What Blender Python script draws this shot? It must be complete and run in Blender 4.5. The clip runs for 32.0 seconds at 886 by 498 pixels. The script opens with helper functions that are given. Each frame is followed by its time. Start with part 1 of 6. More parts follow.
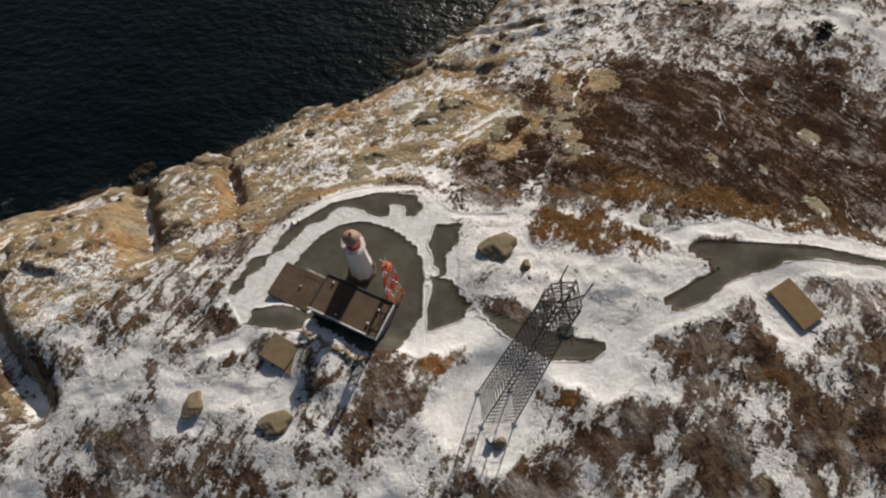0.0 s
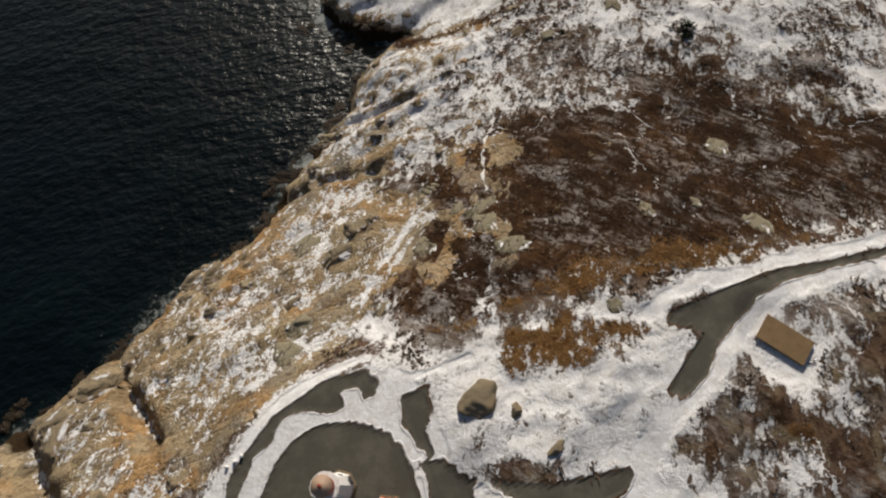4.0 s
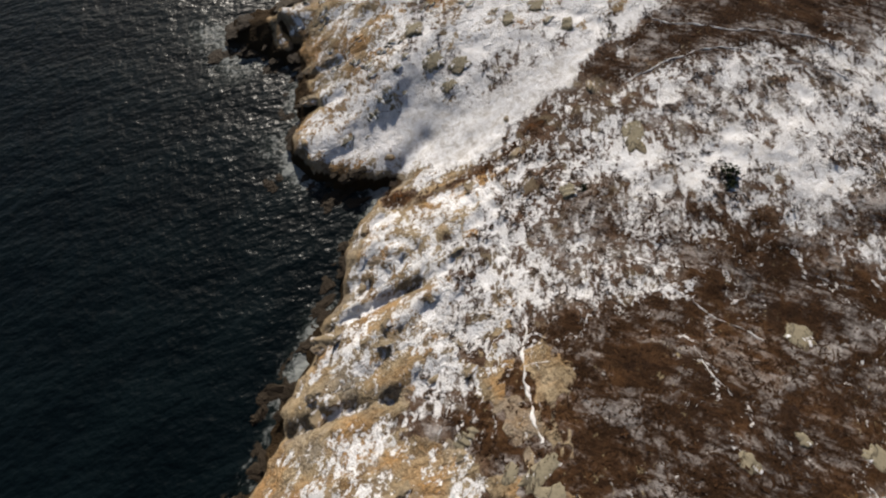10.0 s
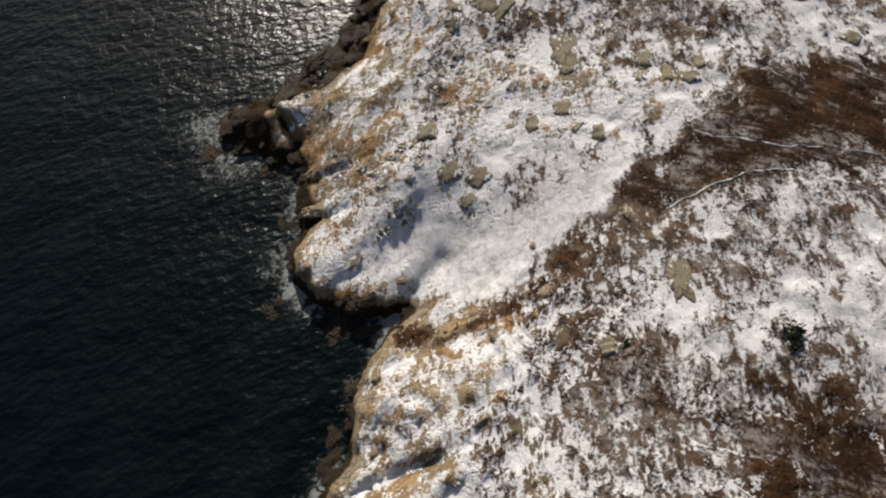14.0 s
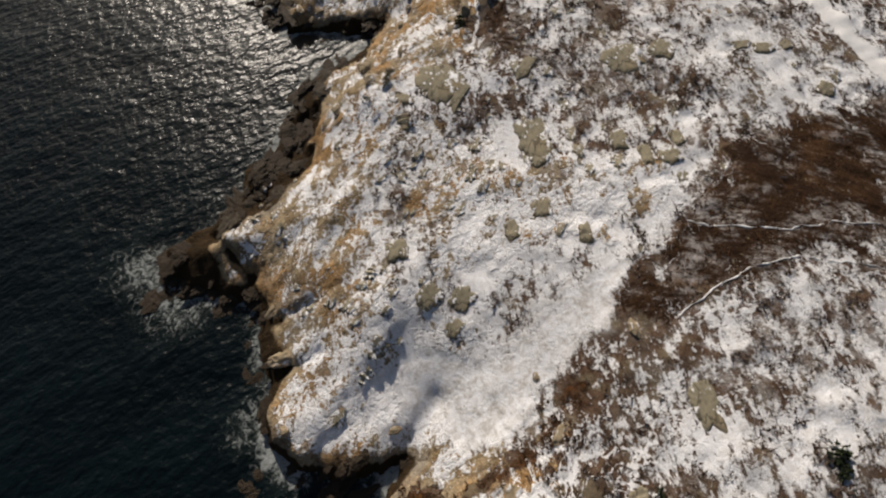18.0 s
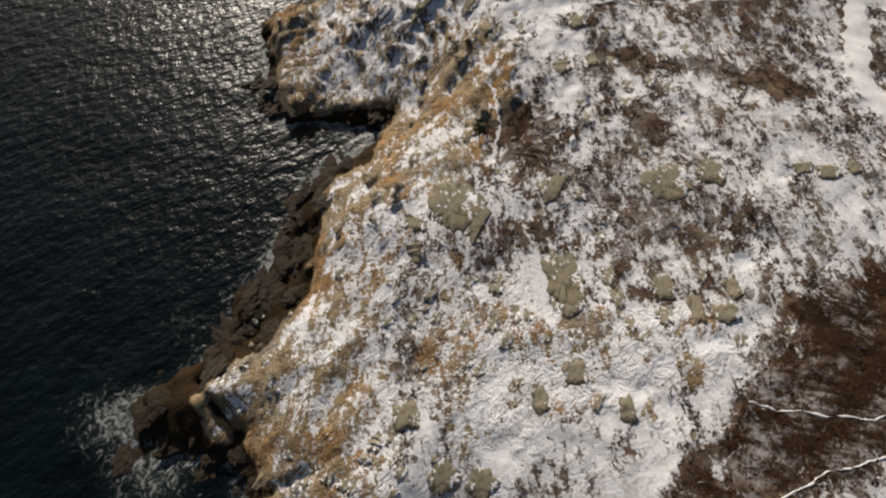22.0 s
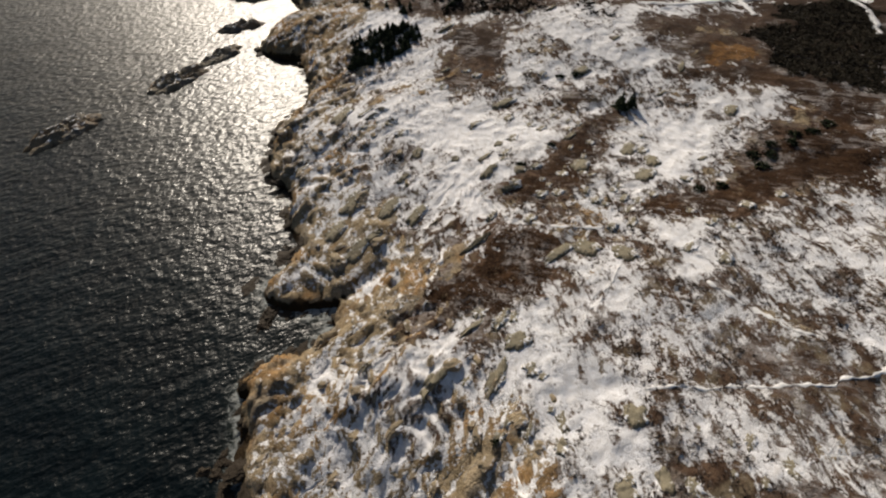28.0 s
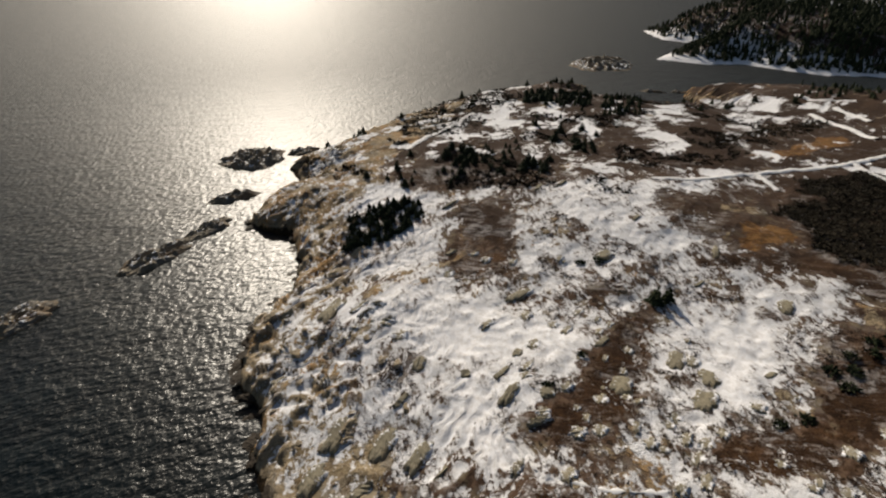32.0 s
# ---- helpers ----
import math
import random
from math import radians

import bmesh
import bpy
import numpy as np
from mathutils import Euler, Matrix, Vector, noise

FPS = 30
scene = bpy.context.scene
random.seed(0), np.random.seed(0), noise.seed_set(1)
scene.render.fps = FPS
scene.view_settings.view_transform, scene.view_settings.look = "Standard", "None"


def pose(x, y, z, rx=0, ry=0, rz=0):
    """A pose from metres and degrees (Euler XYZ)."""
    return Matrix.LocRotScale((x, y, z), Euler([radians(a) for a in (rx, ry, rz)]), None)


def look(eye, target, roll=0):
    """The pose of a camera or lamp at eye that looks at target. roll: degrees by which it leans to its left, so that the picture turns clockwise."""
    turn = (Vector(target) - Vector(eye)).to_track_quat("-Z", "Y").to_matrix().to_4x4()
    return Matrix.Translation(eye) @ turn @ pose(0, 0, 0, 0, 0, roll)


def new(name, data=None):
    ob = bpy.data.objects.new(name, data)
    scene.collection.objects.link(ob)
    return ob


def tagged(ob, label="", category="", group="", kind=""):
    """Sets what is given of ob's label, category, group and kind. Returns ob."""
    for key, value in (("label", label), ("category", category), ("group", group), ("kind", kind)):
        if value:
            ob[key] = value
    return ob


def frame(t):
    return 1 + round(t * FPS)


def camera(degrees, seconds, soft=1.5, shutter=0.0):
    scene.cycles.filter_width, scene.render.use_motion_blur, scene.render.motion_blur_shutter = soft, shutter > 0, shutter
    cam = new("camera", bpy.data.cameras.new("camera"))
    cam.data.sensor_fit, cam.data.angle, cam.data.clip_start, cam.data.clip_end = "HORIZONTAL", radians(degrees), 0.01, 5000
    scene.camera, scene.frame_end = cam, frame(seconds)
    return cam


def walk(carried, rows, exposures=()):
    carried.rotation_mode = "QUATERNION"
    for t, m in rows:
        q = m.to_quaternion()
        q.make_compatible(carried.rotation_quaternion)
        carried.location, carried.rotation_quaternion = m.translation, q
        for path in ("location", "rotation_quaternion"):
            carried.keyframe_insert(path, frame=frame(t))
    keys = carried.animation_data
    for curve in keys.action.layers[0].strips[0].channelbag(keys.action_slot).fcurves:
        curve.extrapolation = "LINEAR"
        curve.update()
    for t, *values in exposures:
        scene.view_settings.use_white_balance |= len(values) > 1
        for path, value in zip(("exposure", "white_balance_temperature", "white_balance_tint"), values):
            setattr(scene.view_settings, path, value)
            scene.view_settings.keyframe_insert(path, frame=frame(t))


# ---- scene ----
# Snowy rocky headland with a lighthouse station, seen from a slow drone.
cam = camera(79.7, 32.0, soft=2.22)
PATH = [
    (0, (0.182, 1.169, 94.33), (0.19, 2.0, 92.511), -0.1),
    (0.5, (0.099, 3.528, 94.171), (0.105, 4.363, 92.353), -0.1),
    (1, (-0.031, 5.786, 93.988), (-0.026, 6.628, 92.174), 0.0),
    (1.5, (-0.06, 8.368, 93.789), (-0.058, 9.214, 91.977), 0.0),
    (2, (-0.169, 11.115, 93.694), (-0.17, 11.96, 91.881), -0.0),
    (2.5, (-0.33, 14.145, 93.677), (-0.323, 14.99, 91.864), 0.0),
    (3, (-0.467, 17.091, 93.714), (-0.357, 17.928, 91.9), 0.1),
    (3.5, (-0.558, 20.306, 93.672), (-0.273, 21.102, 91.86), 0.2),
    (3.8, (-0.295, 22.167, 93.521), (0.031, 22.95, 91.71), 0.1),
    (4.3, (0.143, 25.268, 93.27), (0.47, 26.051, 91.459), 0.1),
    (5.5, (1.194, 32.711, 92.666), (1.521, 33.503, 90.858), -0.0),
    (6, (1.759, 35.728, 92.502), (2.085, 36.522, 90.695), 0.0),
    (6.5, (2.486, 39.012, 92.372), (2.81, 39.808, 90.566), -0.0),
    (7, (3.275, 42.382, 92.422), (3.597, 43.176, 90.614), 0.1),
    (7.5, (4.072, 45.869, 92.618), (4.392, 46.66, 90.809), 0.1),
    (8, (5.034, 49.23, 92.726), (5.352, 50.019, 90.916), 0.1),
    (8.5, (5.982, 52.607, 92.759), (6.383, 53.359, 90.95), 0.0),
    (9, (6.833, 55.755, 92.817), (7.268, 56.491, 91.009), -0.0),
    (9.5, (7.931, 59.054, 92.889), (8.364, 59.791, 91.081), -0.0),
    (10, (8.93, 62.192, 92.901), (9.365, 62.931, 91.094), -0.0),
    (10.5, (10.108, 65.362, 92.941), (10.544, 66.1, 91.134), 0.0),
    (11, (11.42, 68.581, 93.056), (11.856, 69.318, 91.248), -0.0),
    (11.5, (12.734, 71.709, 93.071), (13.17, 72.446, 91.263), -0.0),
    (12, (14.098, 74.931, 93.215), (14.534, 75.669, 91.408), -0.1),
    (12.5, (15.441, 77.981, 93.373), (15.877, 78.717, 91.565), -0.1),
    (13, (16.839, 81.031, 93.499), (17.273, 81.767, 91.692), -0.1),
    (13.5, (18.22, 83.979, 93.603), (18.656, 84.716, 91.795), -0.2),
    (14, (19.574, 87.058, 93.717), (20.011, 87.794, 91.909), -0.1),
    (14.5, (20.867, 89.885, 93.968), (21.304, 90.619, 92.16), -0.0),
    (16.5, (25.957, 101.11, 93.78), (26.515, 101.768, 91.976), 0.1),
    (17, (27.495, 103.704, 93.715), (28.053, 104.363, 91.911), 0.1),
    (17.5, (29.057, 106.321, 93.857), (29.612, 106.977, 92.051), 0.1),
    (18, (30.817, 109.083, 93.772), (31.372, 109.742, 91.966), 0.1),
    (18.5, (32.52, 111.726, 93.652), (33.073, 112.385, 91.846), 0.1),
    (19, (34.395, 114.38, 93.358), (34.95, 115.046, 91.555), 0.0),
    (19.5, (36.338, 117.148, 93.269), (36.892, 117.815, 91.466), -0.0),
    (20, (38.544, 120.147, 93.321), (39.096, 120.813, 91.518), -0.0),
    (20.5, (40.549, 123.019, 93.385), (41.098, 123.683, 91.58), -0.0),
    (21, (42.672, 126.043, 93.226), (43.222, 126.71, 91.422), 0.0),
    (21.5, (44.868, 129.042, 93.046), (45.415, 129.709, 91.242), 0.0),
    (22, (47.185, 132.184, 93.022), (47.731, 132.85, 91.217), 0.1),
    (22.5, (49.471, 135.367, 93.163), (50.042, 136.063, 91.377), -0.0),
    (23, (51.898, 138.545, 93.259), (52.524, 139.312, 91.521), -0.1),
    (23.5, (54.031, 141.478, 93.181), (54.661, 142.249, 91.446), -0.0),
    (24, (56.275, 144.509, 92.956), (56.907, 145.285, 91.224), 0.0),
    (24.5, (58.389, 147.421, 92.894), (59.02, 148.199, 91.162), 0.0),
    (25, (60.492, 150.317, 92.746), (61.141, 151.121, 91.033), -0.0),
    (25.5, (62.601, 153.024, 92.57), (63.306, 153.9, 90.917), -0.1),
    (27.5, (71.397, 165.173, 92.022), (72.266, 166.264, 90.589), -0.1),
    (28, (73.776, 168.501, 92.028), (74.684, 169.639, 90.656), -0.1),
    (28.5, (75.933, 171.653, 92.053), (76.876, 172.833, 90.743), -0.1),
    (29, (78.273, 175.036, 92.031), (79.231, 176.235, 90.749), -0.1),
    (29.5, (80.487, 178.237, 91.987), (81.447, 179.435, 90.706), -0.1),
    (30, (82.746, 181.58, 92.011), (83.707, 182.778, 90.729), -0.0),
    (30.5, (84.906, 184.891, 92.101), (85.867, 186.086, 90.818), 0.1),
    (31, (87.361, 188.299, 92.18), (88.333, 189.507, 90.917), 0.1),
    (31.5, (89.641, 191.394, 92.2), (90.68, 192.685, 91.08), 0.0),
    (32, (92.171, 194.786, 92.056), (93.268, 196.149, 91.087), 0.0),
]
walk(cam, [(t, look(eye, target, roll)) for t, eye, target, roll in PATH], [(0, -0.12, 6500, 10), (3, -0.12, 6500, 10), (6, -0.02, 6400, 10), (8.5, 0.16, 6300, 11), (12, 0.20, 6320, 12), (14, 0.18, 6380, 12), (17, 0.08, 6480, 12), (24, 0.01, 6500, 12), (28, 0.08, 6560, 11), (32, 0.08, 6620, 10)])

# ---- light ----
SUN_AZ, SUN_EL = radians(22.0), radians(27.0)
world = bpy.data.worlds.new("winter_sky")
scene.world = world
world.use_nodes = True
wn = world.node_tree.nodes
sky = wn.new("ShaderNodeTexSky")
sky.sky_type, sky.sun_disc = "NISHITA", False
sky.sun_elevation, sky.sun_rotation = SUN_EL, SUN_AZ
sky.air_density, sky.dust_density, sky.ozone_density = 1.0, 2.0, 1.0
wn["Background"].inputs["Strength"].default_value = 0.05
world.node_tree.links.new(sky.outputs[0], wn["Background"].inputs["Color"])
sun = new("sun", bpy.data.lights.new("sun", "SUN"))
sun.data.energy, sun.data.angle, sun.data.color = 5.0, radians(0.6), (1.0, 0.91, 0.78)
toward = Vector((math.sin(SUN_AZ) * math.cos(SUN_EL), math.cos(SUN_AZ) * math.cos(SUN_EL), math.sin(SUN_EL)))
sun.matrix_world = look(toward * 300, (0, 0, 0))


# ---- node helpers ----
class Nodes:
    """A small builder for one material's node tree."""

    def __init__(self, name):
        self.mat = bpy.data.materials.new(name)
        self.mat.use_nodes = True
        self.tree = self.mat.node_tree
        self.bsdf = self.tree.nodes["Principled BSDF"]
        self.where = self.tree.nodes.new("ShaderNodeTexCoord").outputs["Object"]

    def put(self, socket, value):
        if isinstance(value, bpy.types.NodeSocket):
            self.tree.links.new(value, socket)
        elif isinstance(value, tuple) and len(value) == 3 and socket.type == "RGBA":
            socket.default_value = (*value, 1)
        else:
            socket.default_value = value

    def noise(self, scale, detail=4.0, rough=0.55, stretch=None, turn=0.0, warp=0.0):
        where = self.where
        if stretch:
            m = self.tree.nodes.new("ShaderNodeMapping")
            m.inputs["Scale"].default_value = stretch
            m.inputs["Rotation"].default_value = (0, 0, radians(turn))
            self.put(m.inputs["Vector"], where)
            where = m.outputs[0]
        n = self.tree.nodes.new("ShaderNodeTexNoise")
        self.put(n.inputs["Vector"], where)
        n.inputs["Scale"].default_value, n.inputs["Detail"].default_value = scale, detail
        n.inputs["Roughness"].default_value, n.inputs["Distortion"].default_value = rough, warp
        return n.outputs["Fac"]

    def grain(self, scale, long, az, detail=5, rough=0.62, warp=0.4):
        """Noise drawn out along a compass direction."""
        m = self.tree.nodes.new("ShaderNodeMapping")
        m.vector_type = "TEXTURE"
        m.inputs["Scale"].default_value = (1.0, long, 1.0)
        m.inputs["Rotation"].default_value = (0, 0, radians(-az))
        self.put(m.inputs["Vector"], self.where)
        n = self.tree.nodes.new("ShaderNodeTexNoise")
        self.put(n.inputs["Vector"], m.outputs[0])
        n.inputs["Scale"].default_value, n.inputs["Detail"].default_value = scale, detail
        n.inputs["Roughness"].default_value, n.inputs["Distortion"].default_value = rough, warp
        return n.outputs["Fac"]

    def cells(self, scale, feature="F1", stretch=None, turn=0.0, warp=0.0):
        where = self.where
        if warp:
            w = self.tree.nodes.new("ShaderNodeTexNoise")
            w.inputs["Scale"].default_value, w.inputs["Detail"].default_value = 0.42, 6
            self.put(w.inputs["Vector"], where)
            v = self.tree.nodes.new("ShaderNodeVectorMath")
            v.operation = "MULTIPLY_ADD"
            self.put(v.inputs[0], w.outputs["Color"]), self.put(v.inputs[2], where)
            v.inputs[1].default_value = (warp, warp, warp)
            where = v.outputs[0]
        if stretch:
            m = self.tree.nodes.new("ShaderNodeMapping")
            m.inputs["Scale"].default_value = stretch
            m.inputs["Rotation"].default_value = (0, 0, radians(turn))
            self.put(m.inputs["Vector"], where)
            where = m.outputs[0]
        n = self.tree.nodes.new("ShaderNodeTexVoronoi")
        n.feature = feature
        self.put(n.inputs["Vector"], where)
        n.inputs["Scale"].default_value = scale
        return n.outputs["Distance"], (n.outputs["Color"] if feature == "F1" else None)

    def math(self, op, a, b=0.0, c=0.0):
        n = self.tree.nodes.new("ShaderNodeMath")
        n.operation = op
        for s, v in zip(n.inputs, (a, b, c)):
            self.put(s, v)
        return n.outputs[0]

    def step(self, value, low, high):
        n = self.tree.nodes.new("ShaderNodeMapRange")
        n.interpolation_type = "SMOOTHSTEP"
        for s, v in zip(n.inputs, (value, low, high, 0.0, 1.0)):
            self.put(s, v)
        return n.outputs[0]

    def mix(self, f, a, b):
        n = self.tree.nodes.new("ShaderNodeMix")
        n.data_type = "RGBA"
        self.put(n.inputs[0], f), self.put(n.inputs[6], a), self.put(n.inputs[7], b)
        return n.outputs[2]

    def attr(self, name):
        n = self.tree.nodes.new("ShaderNodeAttribute")
        n.attribute_name = name
        s = self.tree.nodes.new("ShaderNodeSeparateColor")
        self.put(s.inputs[0], n.outputs["Color"])
        return s.outputs[0], s.outputs[1], s.outputs[2], n.outputs["Alpha"]

    def bump(self, height, strength, distance):
        n = self.tree.nodes.new("ShaderNodeBump")
        n.inputs["Strength"].default_value, n.inputs["Distance"].default_value = strength, distance
        self.put(n.inputs["Height"], height)
        self.put(self.bsdf.inputs["Normal"], n.outputs[0])

    def up(self):
        g = self.tree.nodes.new("ShaderNodeNewGeometry")
        s = self.tree.nodes.new("ShaderNodeSeparateXYZ")
        self.put(s.inputs[0], g.outputs["Normal"])
        p = self.tree.nodes.new("ShaderNodeSeparateXYZ")
        self.put(p.inputs[0], g.outputs["Position"])
        return s.outputs[2], p.outputs[2]

    def each(self):
        return self.tree.nodes.new("ShaderNodeObjectInfo").outputs["Random"]

    def island(self):
        return self.tree.nodes.new("ShaderNodeNewGeometry").outputs["Random Per Island"]

    def done(self, color, rough=0.8, metal=0.0, spec=0.3):
        b = self.bsdf.inputs
        self.put(b["Base Color"], color), self.put(b["Roughness"], rough)
        b["Metallic"].default_value, b["Specular IOR Level"].default_value = metal, spec
        return self.mat


SNOW = (0.76, 0.76, 0.775)


def rock_colour(n, grey=0.35):
    """Tan to rust coastal rock with lichen-grey parts and dark joints."""
    c = n.mix(n.step(n.noise(0.22, 5), 0.38, 0.62), (0.25, 0.195, 0.12), (0.345, 0.275, 0.18))
    c = n.mix(n.math("MULTIPLY", n.step(n.noise(0.09, 5, 0.6), 0.46, 0.60), 0.75), c, (0.36, 0.20, 0.075))
    c = n.mix(n.math("MULTIPLY", n.step(n.noise(0.13, 6, 0.6, (1, 1, 2), 40), 0.5, 0.62), grey * 2), c, (0.225, 0.205, 0.175))
    c = n.mix(n.math("MULTIPLY", n.step(n.noise(1.1, 6, 0.7), 0.5, 0.72), 0.65), c, (0.105, 0.075, 0.045))
    return c


def terrain_material():
    n = Nodes("headland_ground")
    snow, heath, grass, rock = n.attr("zone")
    tar, wet, veil, crow = n.attr("zone_more")
    rust, drift, broad, _ = n.attr("zone_fine")
    up, z = n.up()
    centre = lambda v, k: n.math("MULTIPLY", n.math("SUBTRACT", v, 0.5), k)  # noqa: E731
    less = lambda v: n.math("SUBTRACT", 1.0, v)  # noqa: E731
    mid, fine, tiny = n.noise(0.55, 6, 0.66, None, 0, 0.6), n.noise(1.9, 5, 0.7), n.noise(5.0, 3, 0.6)
    comb = n.grain(0.75, 4.5, 143, 6, 0.68, 0.5)
    # bare shrubland between the snow patches
    c = n.mix(n.step(mid, 0.38, 0.62), (0.110, 0.070, 0.046), (0.040, 0.023, 0.015))
    c = n.mix(n.step(n.noise(0.16, 5, 0.6), 0.5, 0.68), c, (0.135, 0.108, 0.088))
    c = n.mix(n.math("MULTIPLY", n.step(n.noise(0.2, 4, 0.6, (1.3, 1, 1)), 0.52, 0.66), 0.8), c, (0.17, 0.135, 0.088))
    c = n.mix(n.math("MULTIPLY", crow, 0.6), c, n.mix(mid, (0.070, 0.042, 0.028), (0.026, 0.016, 0.011)))
    # heath
    hc = n.mix(n.step(comb, 0.34, 0.66), (0.016, 0.0085, 0.005), (0.056, 0.029, 0.014))
    hc = n.mix(n.math("MULTIPLY", n.step(fine, 0.5, 0.72), 0.5), hc, (0.085, 0.048, 0.024))
    hc = n.mix(n.math("MULTIPLY", n.step(n.noise(0.075, 5, 0.6, None, 0, 0.4), 0.46, 0.6), 0.6), hc, (0.026, 0.015, 0.010))
    hc = n.mix(n.math("MULTIPLY", n.step(n.noise(0.06, 5, 0.6, None, 0, 0.6), 0.52, 0.64), 0.5), hc, (0.10, 0.050, 0.021))
    hc = n.mix(n.math("MULTIPLY", crow, 0.75), hc, n.mix(mid, (0.020, 0.013, 0.010), (0.060, 0.038, 0.026)))
    speck = n.step(n.noise(0.95, 5, 0.66, None, 0, 0.8), 0.61, 0.68)
    hc = n.mix(n.math("MULTIPLY", speck, n.step(n.noise(0.06, 3), 0.45, 0.6)), hc, (0.23, 0.19, 0.115))
    c = n.mix(n.step(n.math("ADD", heath, centre(mid, 0.9)), 0.4, 0.6), c, hc)
    # rusty plants and dead grass
    rc0 = n.mix(n.step(fine, 0.4, 0.7), (0.135, 0.058, 0.019), (0.06, 0.030, 0.013))
    c = n.mix(n.step(n.math("ADD", n.math("MULTIPLY", rust, 0.55), centre(n.noise(0.33, 5, 0.65, None, 0, 0.5), 1.5)), 0.42, 0.66), c, rc0)
    gc = n.mix(n.step(comb, 0.35, 0.65), (0.085, 0.04, 0.015), (0.215, 0.112, 0.038))
    gc = n.mix(n.math("MULTIPLY", n.step(fine, 0.5, 0.75), 0.8), gc, (0.24, 0.165, 0.08))
    gc = n.mix(n.math("MULTIPLY", n.step(n.noise(0.3, 4, 0.6), 0.5, 0.62), 0.6), gc, (0.055, 0.032, 0.018))
    c = n.mix(n.step(n.math("ADD", grass, centre(mid, 1.3)), 0.4, 0.6), c, gc)
    # rock, split by joints
    rc = rock_colour(n)
    crack, _ = n.cells(0.30, "DISTANCE_TO_EDGE", (0.7, 1.35, 0.3), -25, 4.5)
    _, tone = n.cells(0.30, "F1", (0.7, 1.35, 0.3), -25, 4.5)
    split = n.tree.nodes.new("ShaderNodeSeparateColor")
    n.put(split.inputs[0], tone)
    rc = n.mix(n.math("MULTIPLY", n.step(split.outputs[0], 0.45, 1.0), 0.5), rc, (0.13, 0.085, 0.045))
    rc = n.mix(n.math("MULTIPLY", n.step(split.outputs[1], 0.5, 1.0), 0.5), rc, (0.38, 0.30, 0.19))
    rc = n.mix(n.math("MULTIPLY", less(n.step(crack, 0.0, 0.05)), 0.35), rc, (0.06, 0.042, 0.028))
    joint = n.math("ABSOLUTE", n.math("SUBTRACT", n.noise(0.22, 5, 0.6, (0.5, 1.6, 1.0), -30, 0.4), 0.5))
    cross = n.math("ABSOLUTE", n.math("SUBTRACT", n.noise(0.2, 4, 0.6, (1.8, 0.6, 1.0), -20, 0.3), 0.5))
    edge = n.math("MINIMUM", joint, n.math("ADD", cross, 0.01))
    rc = n.mix(n.math("MULTIPLY", less(n.step(edge, 0.0, 0.022)), 0.5), rc, (0.06, 0.042, 0.028))
    rc = n.mix(n.math("MULTIPLY", n.step(n.noise(0.85, 6, 0.72, None, 0, 0.6), 0.53, 0.64), 0.75), rc, (0.075, 0.047, 0.026))
    rc = n.mix(n.math("MULTIPLY", n.step(n.noise(1.5, 5, 0.7), 0.56, 0.66), 0.6), rc, (0.42, 0.345, 0.235))
    rk = n.step(n.math("ADD", rock, centre(n.noise(0.33, 6, 0.65), 1.3)), 0.44, 0.56)
    c = n.mix(rk, c, rc)
    c = n.mix(n.step(n.math("ADD", wet, centre(mid, 0.6)), 0.4, 0.65), c, n.mix(mid, (0.013, 0.010, 0.007), (0.050, 0.031, 0.014)))
    tc = n.mix(n.step(n.noise(0.35, 5, 0.6), 0.4, 0.65), (0.078, 0.073, 0.060), (0.105, 0.098, 0.080))
    tc = n.mix(n.math("MULTIPLY", n.step(fine, 0.58, 0.75), 0.4), tc, (0.06, 0.055, 0.045))
    tarry = n.step(n.math("ADD", tar, centre(fine, 0.35)), 0.42, 0.58)
    c = n.mix(tarry, c, tc)
    # thin snow caught among stems, in combed streaks
    frost = n.step(n.math("ADD", n.math("MULTIPLY", veil, 0.40), n.math("ADD", centre(comb, 1.2), n.math("ADD", centre(n.noise(0.10, 5, 0.66, None, 0, 0.7), 1.7), centre(fine, 0.4)))), 0.20, 0.66)
    frost = n.math("MULTIPLY", n.math("MULTIPLY", frost, less(n.math("MAXIMUM", tarry, rk))), 0.72)
    c = n.mix(n.math("MULTIPLY", frost, n.math("ADD", 0.35, n.math("MULTIPLY", fine, 0.9))), c, (0.46, 0.44, 0.43))
    # snow lies where cover, small relief and slope let it
    sharp = n.math("MULTIPLY_ADD", broad, -0.5, 1.0)
    lay = n.math("ADD", snow, n.math("ADD", centre(mid, 0.85), n.math("MULTIPLY", n.math("ADD", centre(fine, 0.80), centre(tiny, 0.22)), sharp)))
    lay = n.math("ADD", lay, centre(n.noise(0.17, 5, 0.6, None, 0, 0.4), 0.45))
    lay = n.math("SUBTRACT", lay, n.math("MULTIPLY", less(n.step(up, 0.45, 0.85)), 0.35))
    lay = n.math("ADD", lay, centre(n.grain(1.0, 3.4, 32), 0.95))
    wisp = n.math("ABSOLUTE", n.math("SUBTRACT", n.noise(0.10, 5, 0.62, None, 0, 0.5), 0.5))
    wisp = n.math("MULTIPLY", less(n.step(wisp, 0.003, 0.016)), n.step(n.noise(0.05, 3), 0.40, 0.58))
    lay = n.math("ADD", lay, n.math("MULTIPLY", n.math("MULTIPLY", wisp, less(tar)), 0.30))
